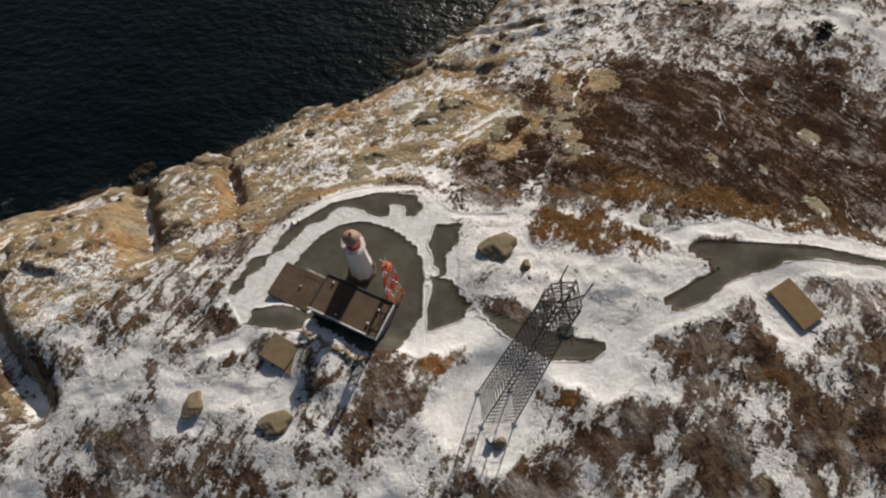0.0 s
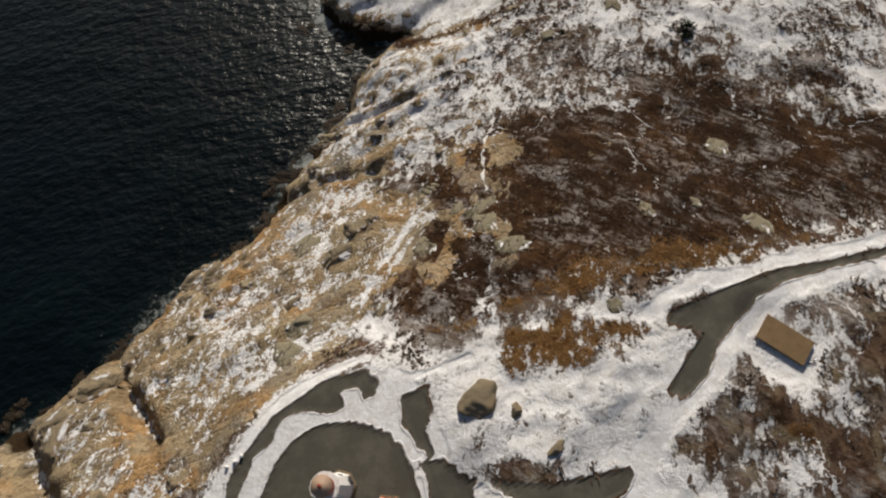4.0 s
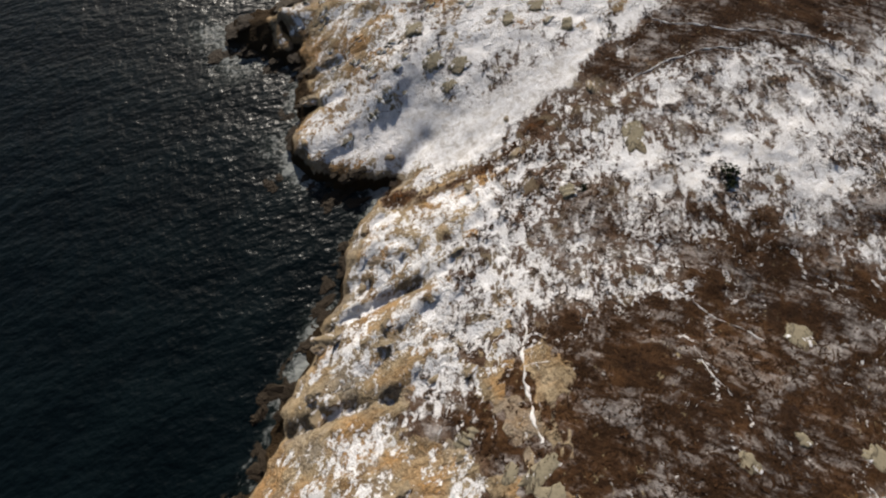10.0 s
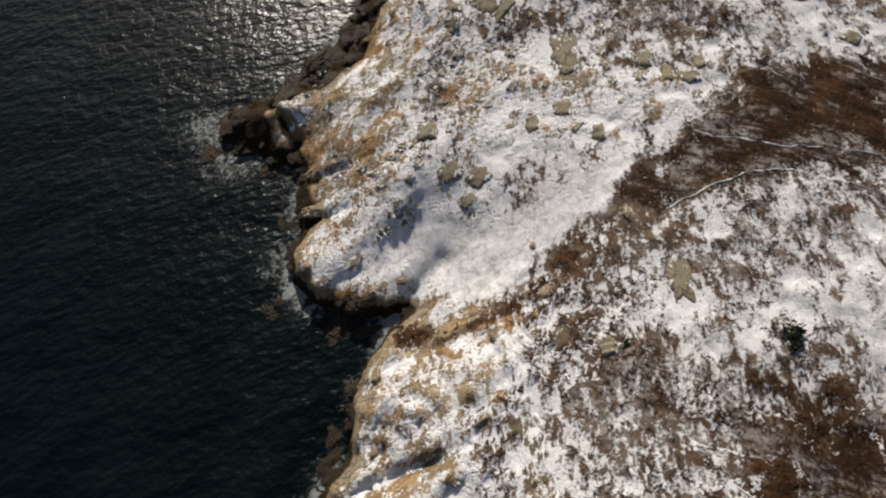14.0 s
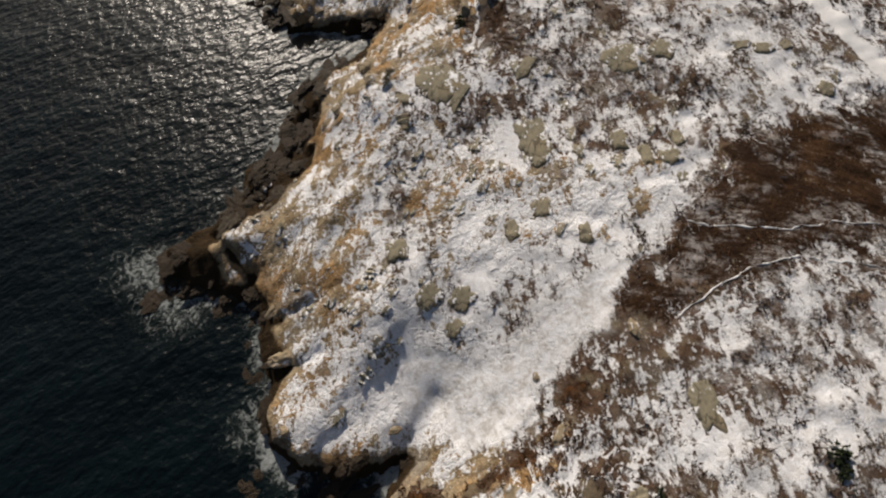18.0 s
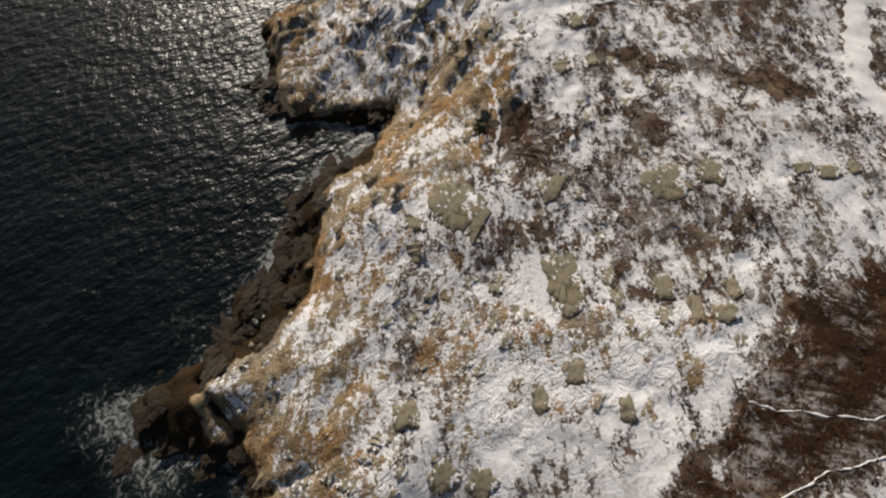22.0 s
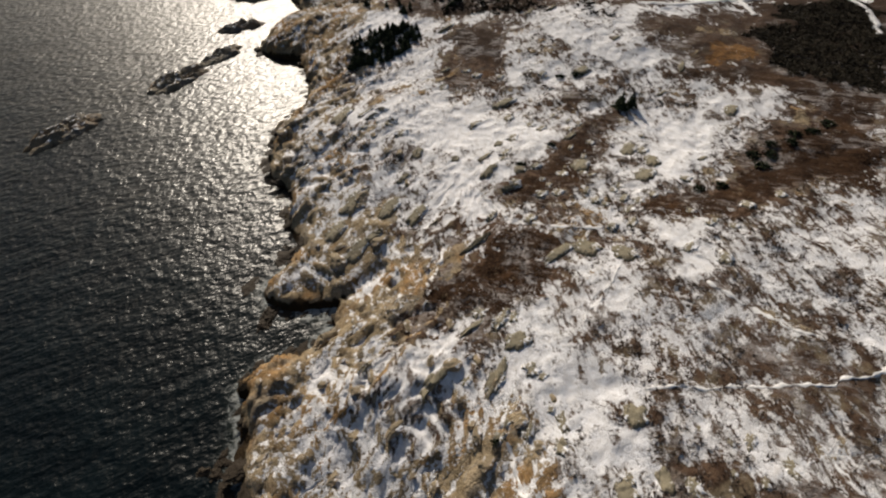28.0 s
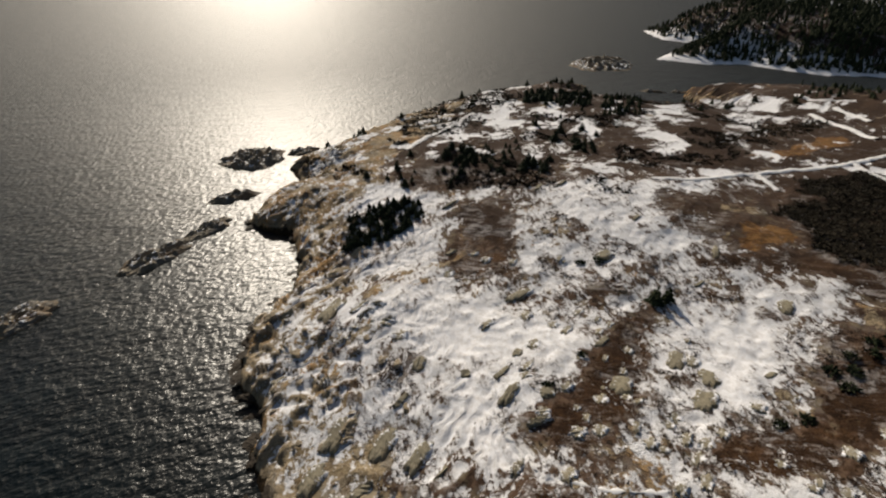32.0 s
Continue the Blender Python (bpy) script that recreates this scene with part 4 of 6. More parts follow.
    rocky, heath = rocky * bare, heath * bare
    snow = snow + 0.14 * np.exp(-((x - 31) ** 2 + (y - 125) ** 2) / 9**2)
    for a, b, w in PATCHES:
        snow = snow + 0.5 * soft(w - off_line(x, y, [a, b]) + 1.1 * wob, 6)
    for line, w in BROWNS:
        snow = snow - 0.28 * soft(w - off_line(x, y, line) + 0.9 * wob, 0.8 * w)
    yard = soft(inside(x, y, YARD) + small, 2) * (1 - grass)
    snow = np.maximum(snow, 0.70 * yard)
    snow = np.maximum(snow, 1.05 * apron)
    for line, w in SNOW_STRIPS:
        snow = snow + soft(w - off_line(x, y, line) + (2.6 * small + 0.2 * wob) * min(1, w), 1.5 * min(2, w) + 0.4) * (0.95 - snow)
    snow = snow * (1 - tar) - 0.5 * tar
    veil = veil * (1 - tar) * (1 - 0.5 * grass) * (1 - 0.65 * north)
    open_ground = (1 - tar) * (1 - drift)
    snow = snow - (0.50 - 0.25 * rocky) * soft(slope - 0.8, 0.7) * (1 - tar) - (0.55 - 0.25 * rocky) * np.clip(hump, -0.45, 0.45) * open_ground
    rocky = np.maximum(rocky, 0.8 * soft(slope - 0.8, 0.5) * (1 - tar) * (x < 540))
    ledge = soft(9 - off_line(x, y, SHELF), 6)
    wet = soft(2.4 - 1.0 * soft(y - 202, 8) + 0.5 * soft(y - 130, 20) * soft(203 - y, 10) + 2.2 * ledge + 1.2 * fbm(x, y, 8, 3) - h, 2.2) * np.where(x > 540, 0.3, 1)
    wet = wet * (1 - 0.95 * np.exp(-((x - 31) ** 2 + (y - 125) ** 2) / 10**2) * soft(d - 1.2, 1.5))
    snow = np.where((x > 540) & (d < 13), 1.3, snow)
    snow, veil = snow - 1.3 * wet, np.clip(veil, 0, 1) * (1 - wet)
    crow = np.maximum(north, soft(0.8 * x + 0.6 * y - 330, 60) * soft(x - 205, 50))
    return (snow, heath * (1 - rocky), grass, rocky), (tar, wet, veil, crow), (rust, drift, np.maximum(soft(y - 205, 90), 0.2 * soft(60 - y, 16)), 0 * x + 1)


def spread(inner, step, outer, grow=1.12):
    """Grid lines: even steps between the two inner values, then wider and wider out to the outer ones."""
    mid = list(np.arange(inner[0], inner[1] + 1e-6, step))
    for side, end in ((0, outer[0]), (-1, outer[1])):
        s, v = step, mid[side]
        while abs(end - v) > s:
            s = min(s * grow, 120)
            v += math.copysign(s, end - v)
            mid.insert(0, v) if side == 0 else mid.append(v)
    return np.array(mid)


def sheet(name, xs, ys, z, layers, material):
    """A sheet over a grid of lines, with smooth faces and four-channel layers on its points."""
    nx, ny = len(xs), len(ys)
    co = np.empty((nx * ny, 3))
    co[:, 0], co[:, 1], co[:, 2] = np.repeat(xs, ny), np.tile(ys, nx), z
    i, j = np.meshgrid(np.arange(nx - 1), np.arange(ny - 1), indexing="ij")
    a = (i * ny + j).ravel()
    quads = np.stack([a, a + ny, a + ny + 1, a + 1], 1)
    me = bpy.data.meshes.new(name)
    me.vertices.add(len(co)), me.loops.add(quads.size), me.polygons.add(len(quads))
    me.vertices.foreach_set("co", co.ravel())
    me.loops.foreach_set("vertex_index", quads.ravel())
    me.polygons.foreach_set("loop_start", np.arange(0, quads.size, 4))
    me.polygons.foreach_set("use_smooth", np.ones(len(quads), bool))
    me.update(calc_edges=True)
    for key, four in layers.items():
        at = me.attributes.new(key, "FLOAT_COLOR", "POINT")
        at.data.foreach_set("color", np.stack([np.asarray(v, float) for v in four], 1).astype(np.float32).ravel())
    me.materials.append(material)
    return new(name, me)


def build_land():
    xs = np.unique(np.concatenate([spread((-86, 265), 0.8, (-4000, 4000), 1.035), np.arange(-32, 62, 0.8) + 0.4]).round(3))
    ys = np.unique(np.concatenate([spread((-8, 420), 0.8, (-600, 4000), 1.035), np.arange(12, 44, 0.8) + 0.4]).round(3))
    x, y = np.repeat(xs, len(ys)), np.tile(ys, len(xs))
    h, d = lie(x, y)
    grid = h.reshape(len(xs), len(ys))
    gx, gy = np.gradient(grid, xs, ys)
    wide = grid.copy()
    for _ in range(5):
        wide[1:-1] = (wide[:-2] + wide[1:-1] + wide[2:]) / 3
        wide[:, 1:-1] = (wide[:, :-2] + wide[:, 1:-1] + wide[:, 2:]) / 3
    one, two, three = cover(x, y, h, d, np.hypot(gx, gy).ravel(), (grid - wide).ravel())
    ob = sheet("ground", xs, ys, h, {"zone": one, "zone_more": two, "zone_fine": three}, GROUND)
    return tagged(ob, "snow-dusted rocky headland with brown heath, dead grass and tarred drive", "ground", kind="structure")


def build_sea():
    xs = spread((-100, 240), 1.1, (-4500, 4500), 1.06)
    ys = spread((40, 400), 1.1, (-700, 4800), 1.06)
    x, y = np.repeat(xs, len(ys)), np.tile(ys, len(xs))
    d = shore(x, y)
    surf = 0.72 * np.exp(-np.maximum(-d - 0.6, 0) / 4.5)
    for (a, b), r in (((16, 166), 13), ((12, 178), 9), ((22, 124), 8), ((68, 218), 6), ((108, 385), 9), ((-88, 56), 10), ((30, 182), 8), ((12, 140), 7)):
        surf = np.maximum(surf, 0.56 * np.exp(-((x - a) ** 2 + (y - b) ** 2) / r**2))
    surf = surf * (0.80 + 0.75 * fbm(x, y, 13, 3)) * np.where((x > 105) & (y > 250), 0.55, 1.0)
    u, v = 0.9 * x - 0.42 * y, 0.42 * x + 0.9 * y
    z = (0.14 * fbm(u / 2.2, v, 9, 3) + 0.10 * fbm(u / 1.8 + 40, v, 4.2, 2)) * np.exp(-np.hypot(x - 90, y - 200) / 500)
    ob = sheet("sea", xs, ys, z, {"surf": (surf, soft(np.hypot(x - 60, y - 150) - 370, 460), surf * 0, surf * 0 + 1)}, SEA)
    return tagged(ob, "dark cold sea with low waves and foam at the rocks", "sea", kind="structure")


build_land()
build_sea()


def ground_many(places):
    p = np.array(places, float)
    return lie(p[:, 0], p[:, 1])[0]


def ground_at(x, y):
    return float(lie(np.array([float(x)]), np.array([float(y)]))[0][0])


# ---- mesh helpers ----
def mesh_of(name, bm, material, smooth=False):
    me = bpy.data.meshes.new(name)
    for f in bm.faces:
        f.smooth = smooth
    bm.to_mesh(me)
    bm.free()
    me.materials.append(material)
    return me


def part(name, bm, material, parent, label="", smooth=False):
    ob = new(name, mesh_of(name, bm, material, smooth))
    ob.parent = parent
    return tagged(ob, label)


def thing(name, x, y, z, turn, label, category, group="", kind=""):
    ob = new(name)
    ob.empty_display_size = 0.5
    ob.matrix_world = pose(x, y, z, 0, 0, turn)
    return tagged(ob, label, category, group, kind)


def box(bm, x, y, z, a, b, c, bevel=0.0, turn=None):
    """A box of a x b x c metres with its base's middle at x, y, z."""
    m = Matrix.Translation((x, y, z + c / 2)) @ (turn or Matrix()) @ Matrix.Diagonal((a, b, c, 1))
    got = bmesh.ops.create_cube(bm, size=1, matrix=m)["verts"]
    if bevel:
        edges = list({e for v in got for e in v.link_edges})
        bmesh.ops.bevel(bm, geom=edges, offset=bevel, segments=1, affect="EDGES")
    return bm


def rod(bm, a, b, r, r2=None, sides=6, caps=True):
    a, b = Vector(a), Vector(b)
    m = Matrix.Translation((a + b) / 2) @ (b - a).to_track_quat("Z", "Y").to_matrix().to_4x4()
    bmesh.ops.create_cone(bm, cap_ends=caps, segments=sides, radius1=r, radius2=r if r2 is None else r2, depth=(b - a).length, matrix=m)
    return bm


def ring(bm, z, r, tube, sides=16):
    pts = [Vector((r * math.cos(2 * math.pi * k / sides), r * math.sin(2 * math.pi * k / sides), z)) for k in range(sides)]
    for p, q in zip(pts, pts[1:] + pts[:1]):
        rod(bm, p, q, tube, sides=5)
    return bm


def lathe(bm, profile, sides=16, phase=0.0):
    """A turned body: (radius, height) rows from the bottom up, closed at both ends."""
    rows = []
    for r, z in profile:
        rows.append([bm.verts.new((r * math.cos(2 * math.pi * (k + phase) / sides), r * math.sin(2 * math.pi * (k + phase) / sides), z)) for k in range(sides)])
    for a, b in zip(rows, rows[1:]):
        for k in range(sides):
            bm.faces.new((a[k], a[(k + 1) % sides], b[(k + 1) % sides], b[k]))
    bm.faces.new(rows[0][::-1]), bm.faces.new(rows[-1])
    return bm


# ---- roads and trails of trodden snow ----
TRODDEN = plain("trodden_snow", (0.74, 0.73, 0.72), 0.9, vary=0.14, scale=0.5, bump=0.6)


def ribbon(name, line, width, lift, label, seed):
    """A strip of packed snow that follows the ground."""
    pts = [Vector((*line[0], 0))]
    for a, b in zip(line, line[1:]):
        n = max(1, round(math.dist(a, b) / (0.5 if width < 1 else 0.8)))
        pts += [Vector((*a, 0)).lerp(Vector((*b, 0)), (k + 1) / n) for k in range(n)]
    for _ in range(3):
        pts = [pts[0]] + [(p + 2 * q + r) / 4 for p, q, r in zip(pts, pts[1:], pts[2:])] + [pts[-1]]
    rows = []
    for k, p in enumerate(pts):
        d = (pts[min(k + 1, len(pts) - 1)] - pts[max(k - 1, 0)]).normalized()
        side = Vector((-d.y, d.x, 0))
        p = p + side * (1.1 * noise.noise(Vector((k * 0.11, seed, 0))) + 0.35 * noise.noise(Vector((k * 0.5, seed, 3))) if width < 1 else 0.4 * noise.noise(Vector((k * 0.16, seed, 0))))
        wide = max(0.0, min(1.4, 0.75 + 2.6 * noise.noise(Vector((k * 0.27, seed + 7, 0))))) if width < 1 else 1
        rows.append([p + side * f * width * wide * max(0.12, 1 + 0.5 * noise.noise(Vector((k * 0.33, seed + 7, f)))) for f in (-1, -0.4, 0.4, 1)])
    high = ground_many([q.xy for row in rows for q in row])
    bm = bmesh.new()
    vs = [bm.verts.new((q.x, q.y, high[4 * k + i] + lift * (1 if i in (1, 2) else 0.2))) for k, row in enumerate(rows) for i, q in enumerate(row)]
    for k in range(len(rows) - 1):
        if max((row[3] - row[0]).length for row in rows[k:k + 2]) < 0.02:
            continue
        for i in range(3):
            bm.faces.new((vs[4 * k + i], vs[4 * k + 4 + i], vs[4 * k + 5 + i], vs[4 * k + 1 + i]))
    ob = new(name, mesh_of(name, bm, TRODDEN, True))
    return tagged(ob, label, "trail" if width < 1.5 else "road", kind="structure")


TRAILS = [
    ([(87.7, 115.2), (91.6, 109.3), (97.9, 103.6), (104.2, 100.4), (112, 92)], 0.14), ([(74.4, 105.6), (82.5, 104.7), (88, 103.7), (95.2, 99.6), (99.6, 94.6), (108, 84)], 0.14),
    ([(88, 167.9), (95.8, 174.8), (99.5, 180.4), (103.2, 187.7), (106, 193)], 0.42), ([(98.9, 160), (105.4, 165.5), (109.1, 171.7), (113, 178)], 0.42),
    ([(128, 185.4), (141.9, 175.4), (152.6, 166.3), (161.9, 162), (170.3, 160.7), (179.1, 155.7)], 0.34), ([(37, 90.2), (33.5, 80.9), (30.3, 75.3), (26, 69), (23.2, 61.5)], 0.22),
    ([(135.7, 200.6), (145, 204), (153.4, 207.3)], 0.25), ([(48.1, 61.3), (46.9, 57), (46.7, 54)], 0.10),
]
TRAILS += [
    ([(52.4, 69.2), (54.1, 63.4), (57.6, 56.8)], 0.10), ([(146.4, 244), (143.5, 231.8), (149.7, 221.7), (157.7, 214.7)], 0.45),
    ([(157.3, 191.6), (157.5, 185.3), (158.4, 178.1), (159.9, 171.9)], 0.5), ([(113.6, 225.1), (123.4, 232.3), (129, 237.4)], 0.5), ([(132.4, 200.5), (143, 203.6)], 0.3),
]
for k, (line, w) in enumerate(TRAILS):
    ribbon("trail", line, w, 0.12, "narrow trail of trodden snow across the heath", 20 + k)
ROADS = [([(203.9, 168.1), (184.9, 157.6), (169.9, 148.9), (155.5, 139.8), (150.5, 131.4), (147.4, 123.3), (145.5, 117.1), (143.1, 111.3), (146, 95), (149, 75), (139, 51), (112, 35), (77, 28)], 2.4, 0.25),
    ([(266.9, 289.7), (277.2, 280), (296.4, 274), (316.8, 269), (336, 260.5), (356.3, 252.5), (391.3, 244.4), (480, 220)], 1.5, 0.5), ([(357, 251), (343, 234), (319.4, 220.5)], 1.6, 0.5),
    ([(255, 416), (275, 412), (296, 420)], 1.4, 0.5), ([(491.5, 324.2), (482.9, 310.6), (494.4, 291.8)], 1.8, 0.6), ([(473.5, 295.8), (450.9, 271.6)], 1.8, 0.6), ([(453.9, 301.4), (412, 257.9)], 1.8, 0.6), ([(225, 388), (260.1, 403.4), (283.1, 413.4)], 1.5, 0.5), ([(308.7, 269.5), (298, 257.4)], 1.2, 0.4)]
for k, (line, w, lift) in enumerate(ROADS):
    ribbon("road", line, w, lift, "snow-covered track over the headland", 50 + k)


# ---- rocks ----
def rock_mesh(name, seed, material, flat=0.5, cuts=16, detail=3, grain=0.10, jagged=1.0):
    """An angular weathered stone: a ball cut by many planes, then worn."""
    r = np.random.default_rng(seed)
    bm = bmesh.new()
    bmesh.ops.create_icosphere(bm, subdivisions=detail, radius=1)
    normals = r.normal(size=(cuts, 3))
    normals[:, 2] *= 1.3
    normals /= np.linalg.norm(normals, axis=1)[:, None]
    far = r.uniform(0.55, 0.95, cuts)
    for v in bm.verts:
        d = np.array(v.co.normalized())
        reach = normals @ d
        dist = min(1.0, float(np.min(np.where(reach > 0.15, far / np.maximum(reach, 0.15), 9))))
        dist *= 1 + grain * noise.noise(Vector(d * 3.1 + seed)) + 0.5 * grain * noise.noise(Vector(d * 8.7 + seed))
        dist *= 1 + 0.22 * jagged * noise.noise(Vector((d[0] * 1.7, d[1] * 1.7, seed)))
        v.co = Vector(d * dist)
        jag = 1 + jagged * 0.20 * noise.noise(Vector((d[0] * 2.6, d[1] * 2.6, seed + 3))) + jagged * 0.10 * noise.noise(Vector((d[0] * 6, d[1] * 6, seed + 4)))
        v.co.x, v.co.y = v.co.x * jag, v.co.y * jag
        level = v.co.z * 3.5 + 0.6 * v.co.x
        v.co.z = (0.72 * v.co.z + 0.28 * ((math.floor(level) + min(1, 3 * (level % 1))) - 0.6 * v.co.x) / 3.5) * flat
    return mesh_of(name, bm, material, smooth=jagged < 0.5)


BOULDERS = [rock_mesh("boulder", 40 + k, ROCK, 0.42 + 0.05 * (k % 4), 9, 4) for k in range(9)]
SHORE = [rock_mesh("shore_rock", 120 + k, WET_ROCK, 0.34 + 0.06 * (k % 4), 10, 4, 0.24) for k in range(8)]
dice = random.Random(11)


def lay_rock(name, mesh, x, y, a, b, up, turn, label, group, sink=0.3, tilt=0):
    ob = new(name, mesh)
    z = ground_at(x, y)
    z = z if z > 0 else -0.25
    ob.matrix_world = pose(x, y, z + up * (0.35 - sink), tilt, tilt * 0.5, turn) @ Matrix.Diagonal((a, b, up / 0.45, 1))
    return tagged(ob, label, "rock", group)


def outcrop(x, y, a, b, up, turn, seed, rock=OLIVE_ROCK, ragged=0.18):
    """A slab of bedrock with a blocky outline and split top, lying with the ground, its steeper face to the south."""
    rows, spokes = 11, 44
    c0, s0 = math.cos(radians(turn)), math.sin(radians(turn))
    lean = 0.5 * noise.noise(Vector((seed, 3, 1)))
    spots = []
    for i in range(rows + 1):
        f = i / rows
        for k in range(spokes):
            t = 2 * math.pi * k / spokes
            c, s = math.cos(t), math.sin(t)
            edge = (abs(c) ** 3 + abs(s) ** 3) ** (-1 / 3) * (0.92 + 0.34 * noise.noise(Vector((c * 1.5, s * 1.5, seed))) + ragged * noise.noise(Vector((c * 4.5, s * 4.5, seed + 5))))
            u, v = f * edge * c * a, f * edge * s * b
            px, py = c0 * u - s0 * v, s0 * u + c0 * v
            lump = noise.fractal(Vector((u * 0.16, v * 0.30, seed)), 1.0, 2.0, 3)
            z = up * (1.0 - f**6) * (0.9 + 0.2 * lump - 0.28 * py / (0.5 * (a + b)) + lean * px / (0.8 * (a + b))) - 0.6 * f**7
            spots.append((x + px, y + py, z))
    high = ground_many([p[:2] for p in spots])
    base = float(np.mean(high))
    bm = bmesh.new()
    vs = [bm.verts.new((p[0] - x, p[1] - y, p[2] + 0.85 * g + 0.15 * base - base if i < (rows - 1) * spokes else p[2] + g - base)) for i, (p, g) in enumerate(zip(spots, high))]
    for i in range(rows):
        for k in range(spokes):
            n = (k + 1) % spokes
            bm.faces.new((vs[i * spokes + k], vs[(i + 1) * spokes + k], vs[(i + 1) * spokes + n], vs[i * spokes + n]))
    bmesh.ops.remove_doubles(bm, verts=vs[:spokes], dist=0.01)
    ob = new("outcrop", mesh_of("outcrop", bm, rock))
    ob.matrix_world = pose(x, y, base)
    return tagged(ob, "bare olive-grey rock outcrop rising from thin snow", "rock", "bare outcrops on the headland")


for k, (x, y, a, b, up, turn) in enumerate(SLABS_SOUTH + SLABS_MID + SLABS_NORTH + SLABS_FAR):
    outcrop(x, y, 1.12 * a, 1.12 * b, max(0.16, 0.36 * up), turn, 400 + 3 * k)


GREY_STONES = [rock_mesh("boulder", 180, rock_material("grey_lichened_stone", snow=0.16, grey=0.6, dark=0.72), 0.62, 40, 4, 0.05, 0.3)]
for x, y, a, b, up, turn in ((8.0, 31.2, 3.4, 2.8, 1.1, 20), (11.6, 28.6, 1.2, 0.9, 0.6, 60), (13.8, 23.0, 1.6, 0.8, 0.45, 20), (-30.4, 11.0, 2.2, 1.8, 0.6, 70), (-19.8, 8.6, 2.6, 2.0, 0.65, 15)):
    lay_rock("boulder", GREY_STONES[0], x, y, a, b, up, turn, "large rounded grey boulder standing in thin snow", "grey boulders near the station", 0.3)


def scatter(count, xs, ys, keep):
    """Seeded places within a box that the given test keeps."""
    got = []
    while len(got) < count:
        x, y = rng.uniform(*xs, 4000), rng.uniform(*ys, 4000)
        h, d = lie(x, y)
        ok = keep(x, y, h, d)
        got += list(zip(x[ok], y[ok], h[ok], d[ok]))
    return got[:count]


PATH_LINE = [(-8, 40), (5, 80), (40, 130), (90, 195), (120, 250), (150, 300)]


def clear_of_station(x, y):
    return (inside(x, y, APRON) < -1.5) & (off_line(x, y, LANE) > 3.5)


# loose boulders and ledges along the rocky belt
for k, (x, y, h, d) in enumerate(scatter(170, (-80, 165), (20, 330), lambda x, y, h, d: (d > 2) & (rng.random(len(x)) < np.exp(-(np.maximum(d - 12, 0) / 14) ** 2)) & (off_line(x, y, PATH_LINE) < 60) & (off_line(x, y, SHELF) > 8) & ((y < 116) | (y > 176) | (d < 5)) & (inside(x, y, RUSTY) < 1) & clear_of_station(x, y))):
    s = dice.uniform(0.6, 1.0) * (2.6 if dice.random() < 0.16 else 1.25)
    lay_rock("boulder", BOULDERS[k % 9], x, y, s * dice.uniform(1.1, 1.7), s * dice.uniform(0.7, 1.0), s * dice.uniform(0.3, 0.55), 25 + dice.gauss(0, 25),
             "tan angular coastal boulder patched with snow", "boulders of the rocky belt", 0.35, dice.uniform(-10, 10))
# wet rocks awash at the waterline
for k, (x, y, h, d) in enumerate(scatter(330, (-80, 160), (40, 390), lambda x, y, h, d: (d > -3.2) & (d < 1.6))):
    s = dice.uniform(0.6, 1.2) * (1.9 if dice.random() < 0.15 else 1.0)
    lay_rock("shore_rock", SHORE[k % 8], x, y, s * dice.uniform(1.2, 2.2), s * dice.uniform(0.7, 1.2), s * dice.uniform(0.18, 0.36), 20 + dice.gauss(0, 30),
             "dark wet rock awash at the waterline", "wet rocks along the waterline", 0.3, dice.uniform(-8, 8))
for k, (x, y, h, d) in enumerate(scatter(46, (28, 72), (170, 197), lambda x, y, h, d: (off_line(x, y, SHELF) < 6) & (d > 0.5))):
    s = dice.uniform(0.8, 1.7)
    lay_rock("shore_rock", SHORE[k % 8], x, y, s * dice.uniform(1.2, 2.0), s * dice.uniform(0.7, 1.1), s * dice.uniform(0.3, 0.6), 30 + dice.gauss(0, 20),
             "dark wet rock awash at the waterline", "wet rocks along the waterline", 0.3, dice.uniform(-8, 8))
# broad wet ledges in front of the points
LEDGES = [(16, 171, 6, 3.6, 1.2, 35), (21, 160, 3, 2, 0.9, 40), (52, 183, 5.5, 2.6, 1.0, 50), (44, 179, 5, 2.6, 0.9, 30), (57, 189, 4, 2.2, 0.9, 60), (64, 194, 3, 1.6, 0.8, 20),
    (67, 219, 4, 2, 1.6, 60), (68, 226, 3.4, 1.8, 1.5, 30), (90, 252, 5, 2, 2.0, 40), (-10, 90, 3, 1.6, 1.2, 50), (18, 121, 4, 2, 1.2, 10), (9, 131, 3, 1.8, 1.0, 60), (24, 122.5, 3.4, 1.6, 1.2, 20), (-62, 63, 3, 1.6, 1.2, 20)]
for k, (x, y, a, b, up, turn) in enumerate(LEDGES):
    for j in range(7):
        f, g = dice.uniform(-0.75, 0.75) * a, dice.uniform(-0.7, 0.7) * b
        c, s = math.cos(radians(turn)), math.sin(radians(turn))
        lay_rock("shore_ledge", SHORE[(k + 3 * j) % 8], x + c * f - s * g, y + s * f + c * g, a * dice.uniform(0.3, 0.55), b * dice.uniform(0.35, 0.7), up * dice.uniform(0.28, 0.5), turn + dice.gauss(0, 9),
                 "broad dark wet ledge of rock washed by surf", "wet ledges off the points", 0.2, dice.uniform(-6, 6))
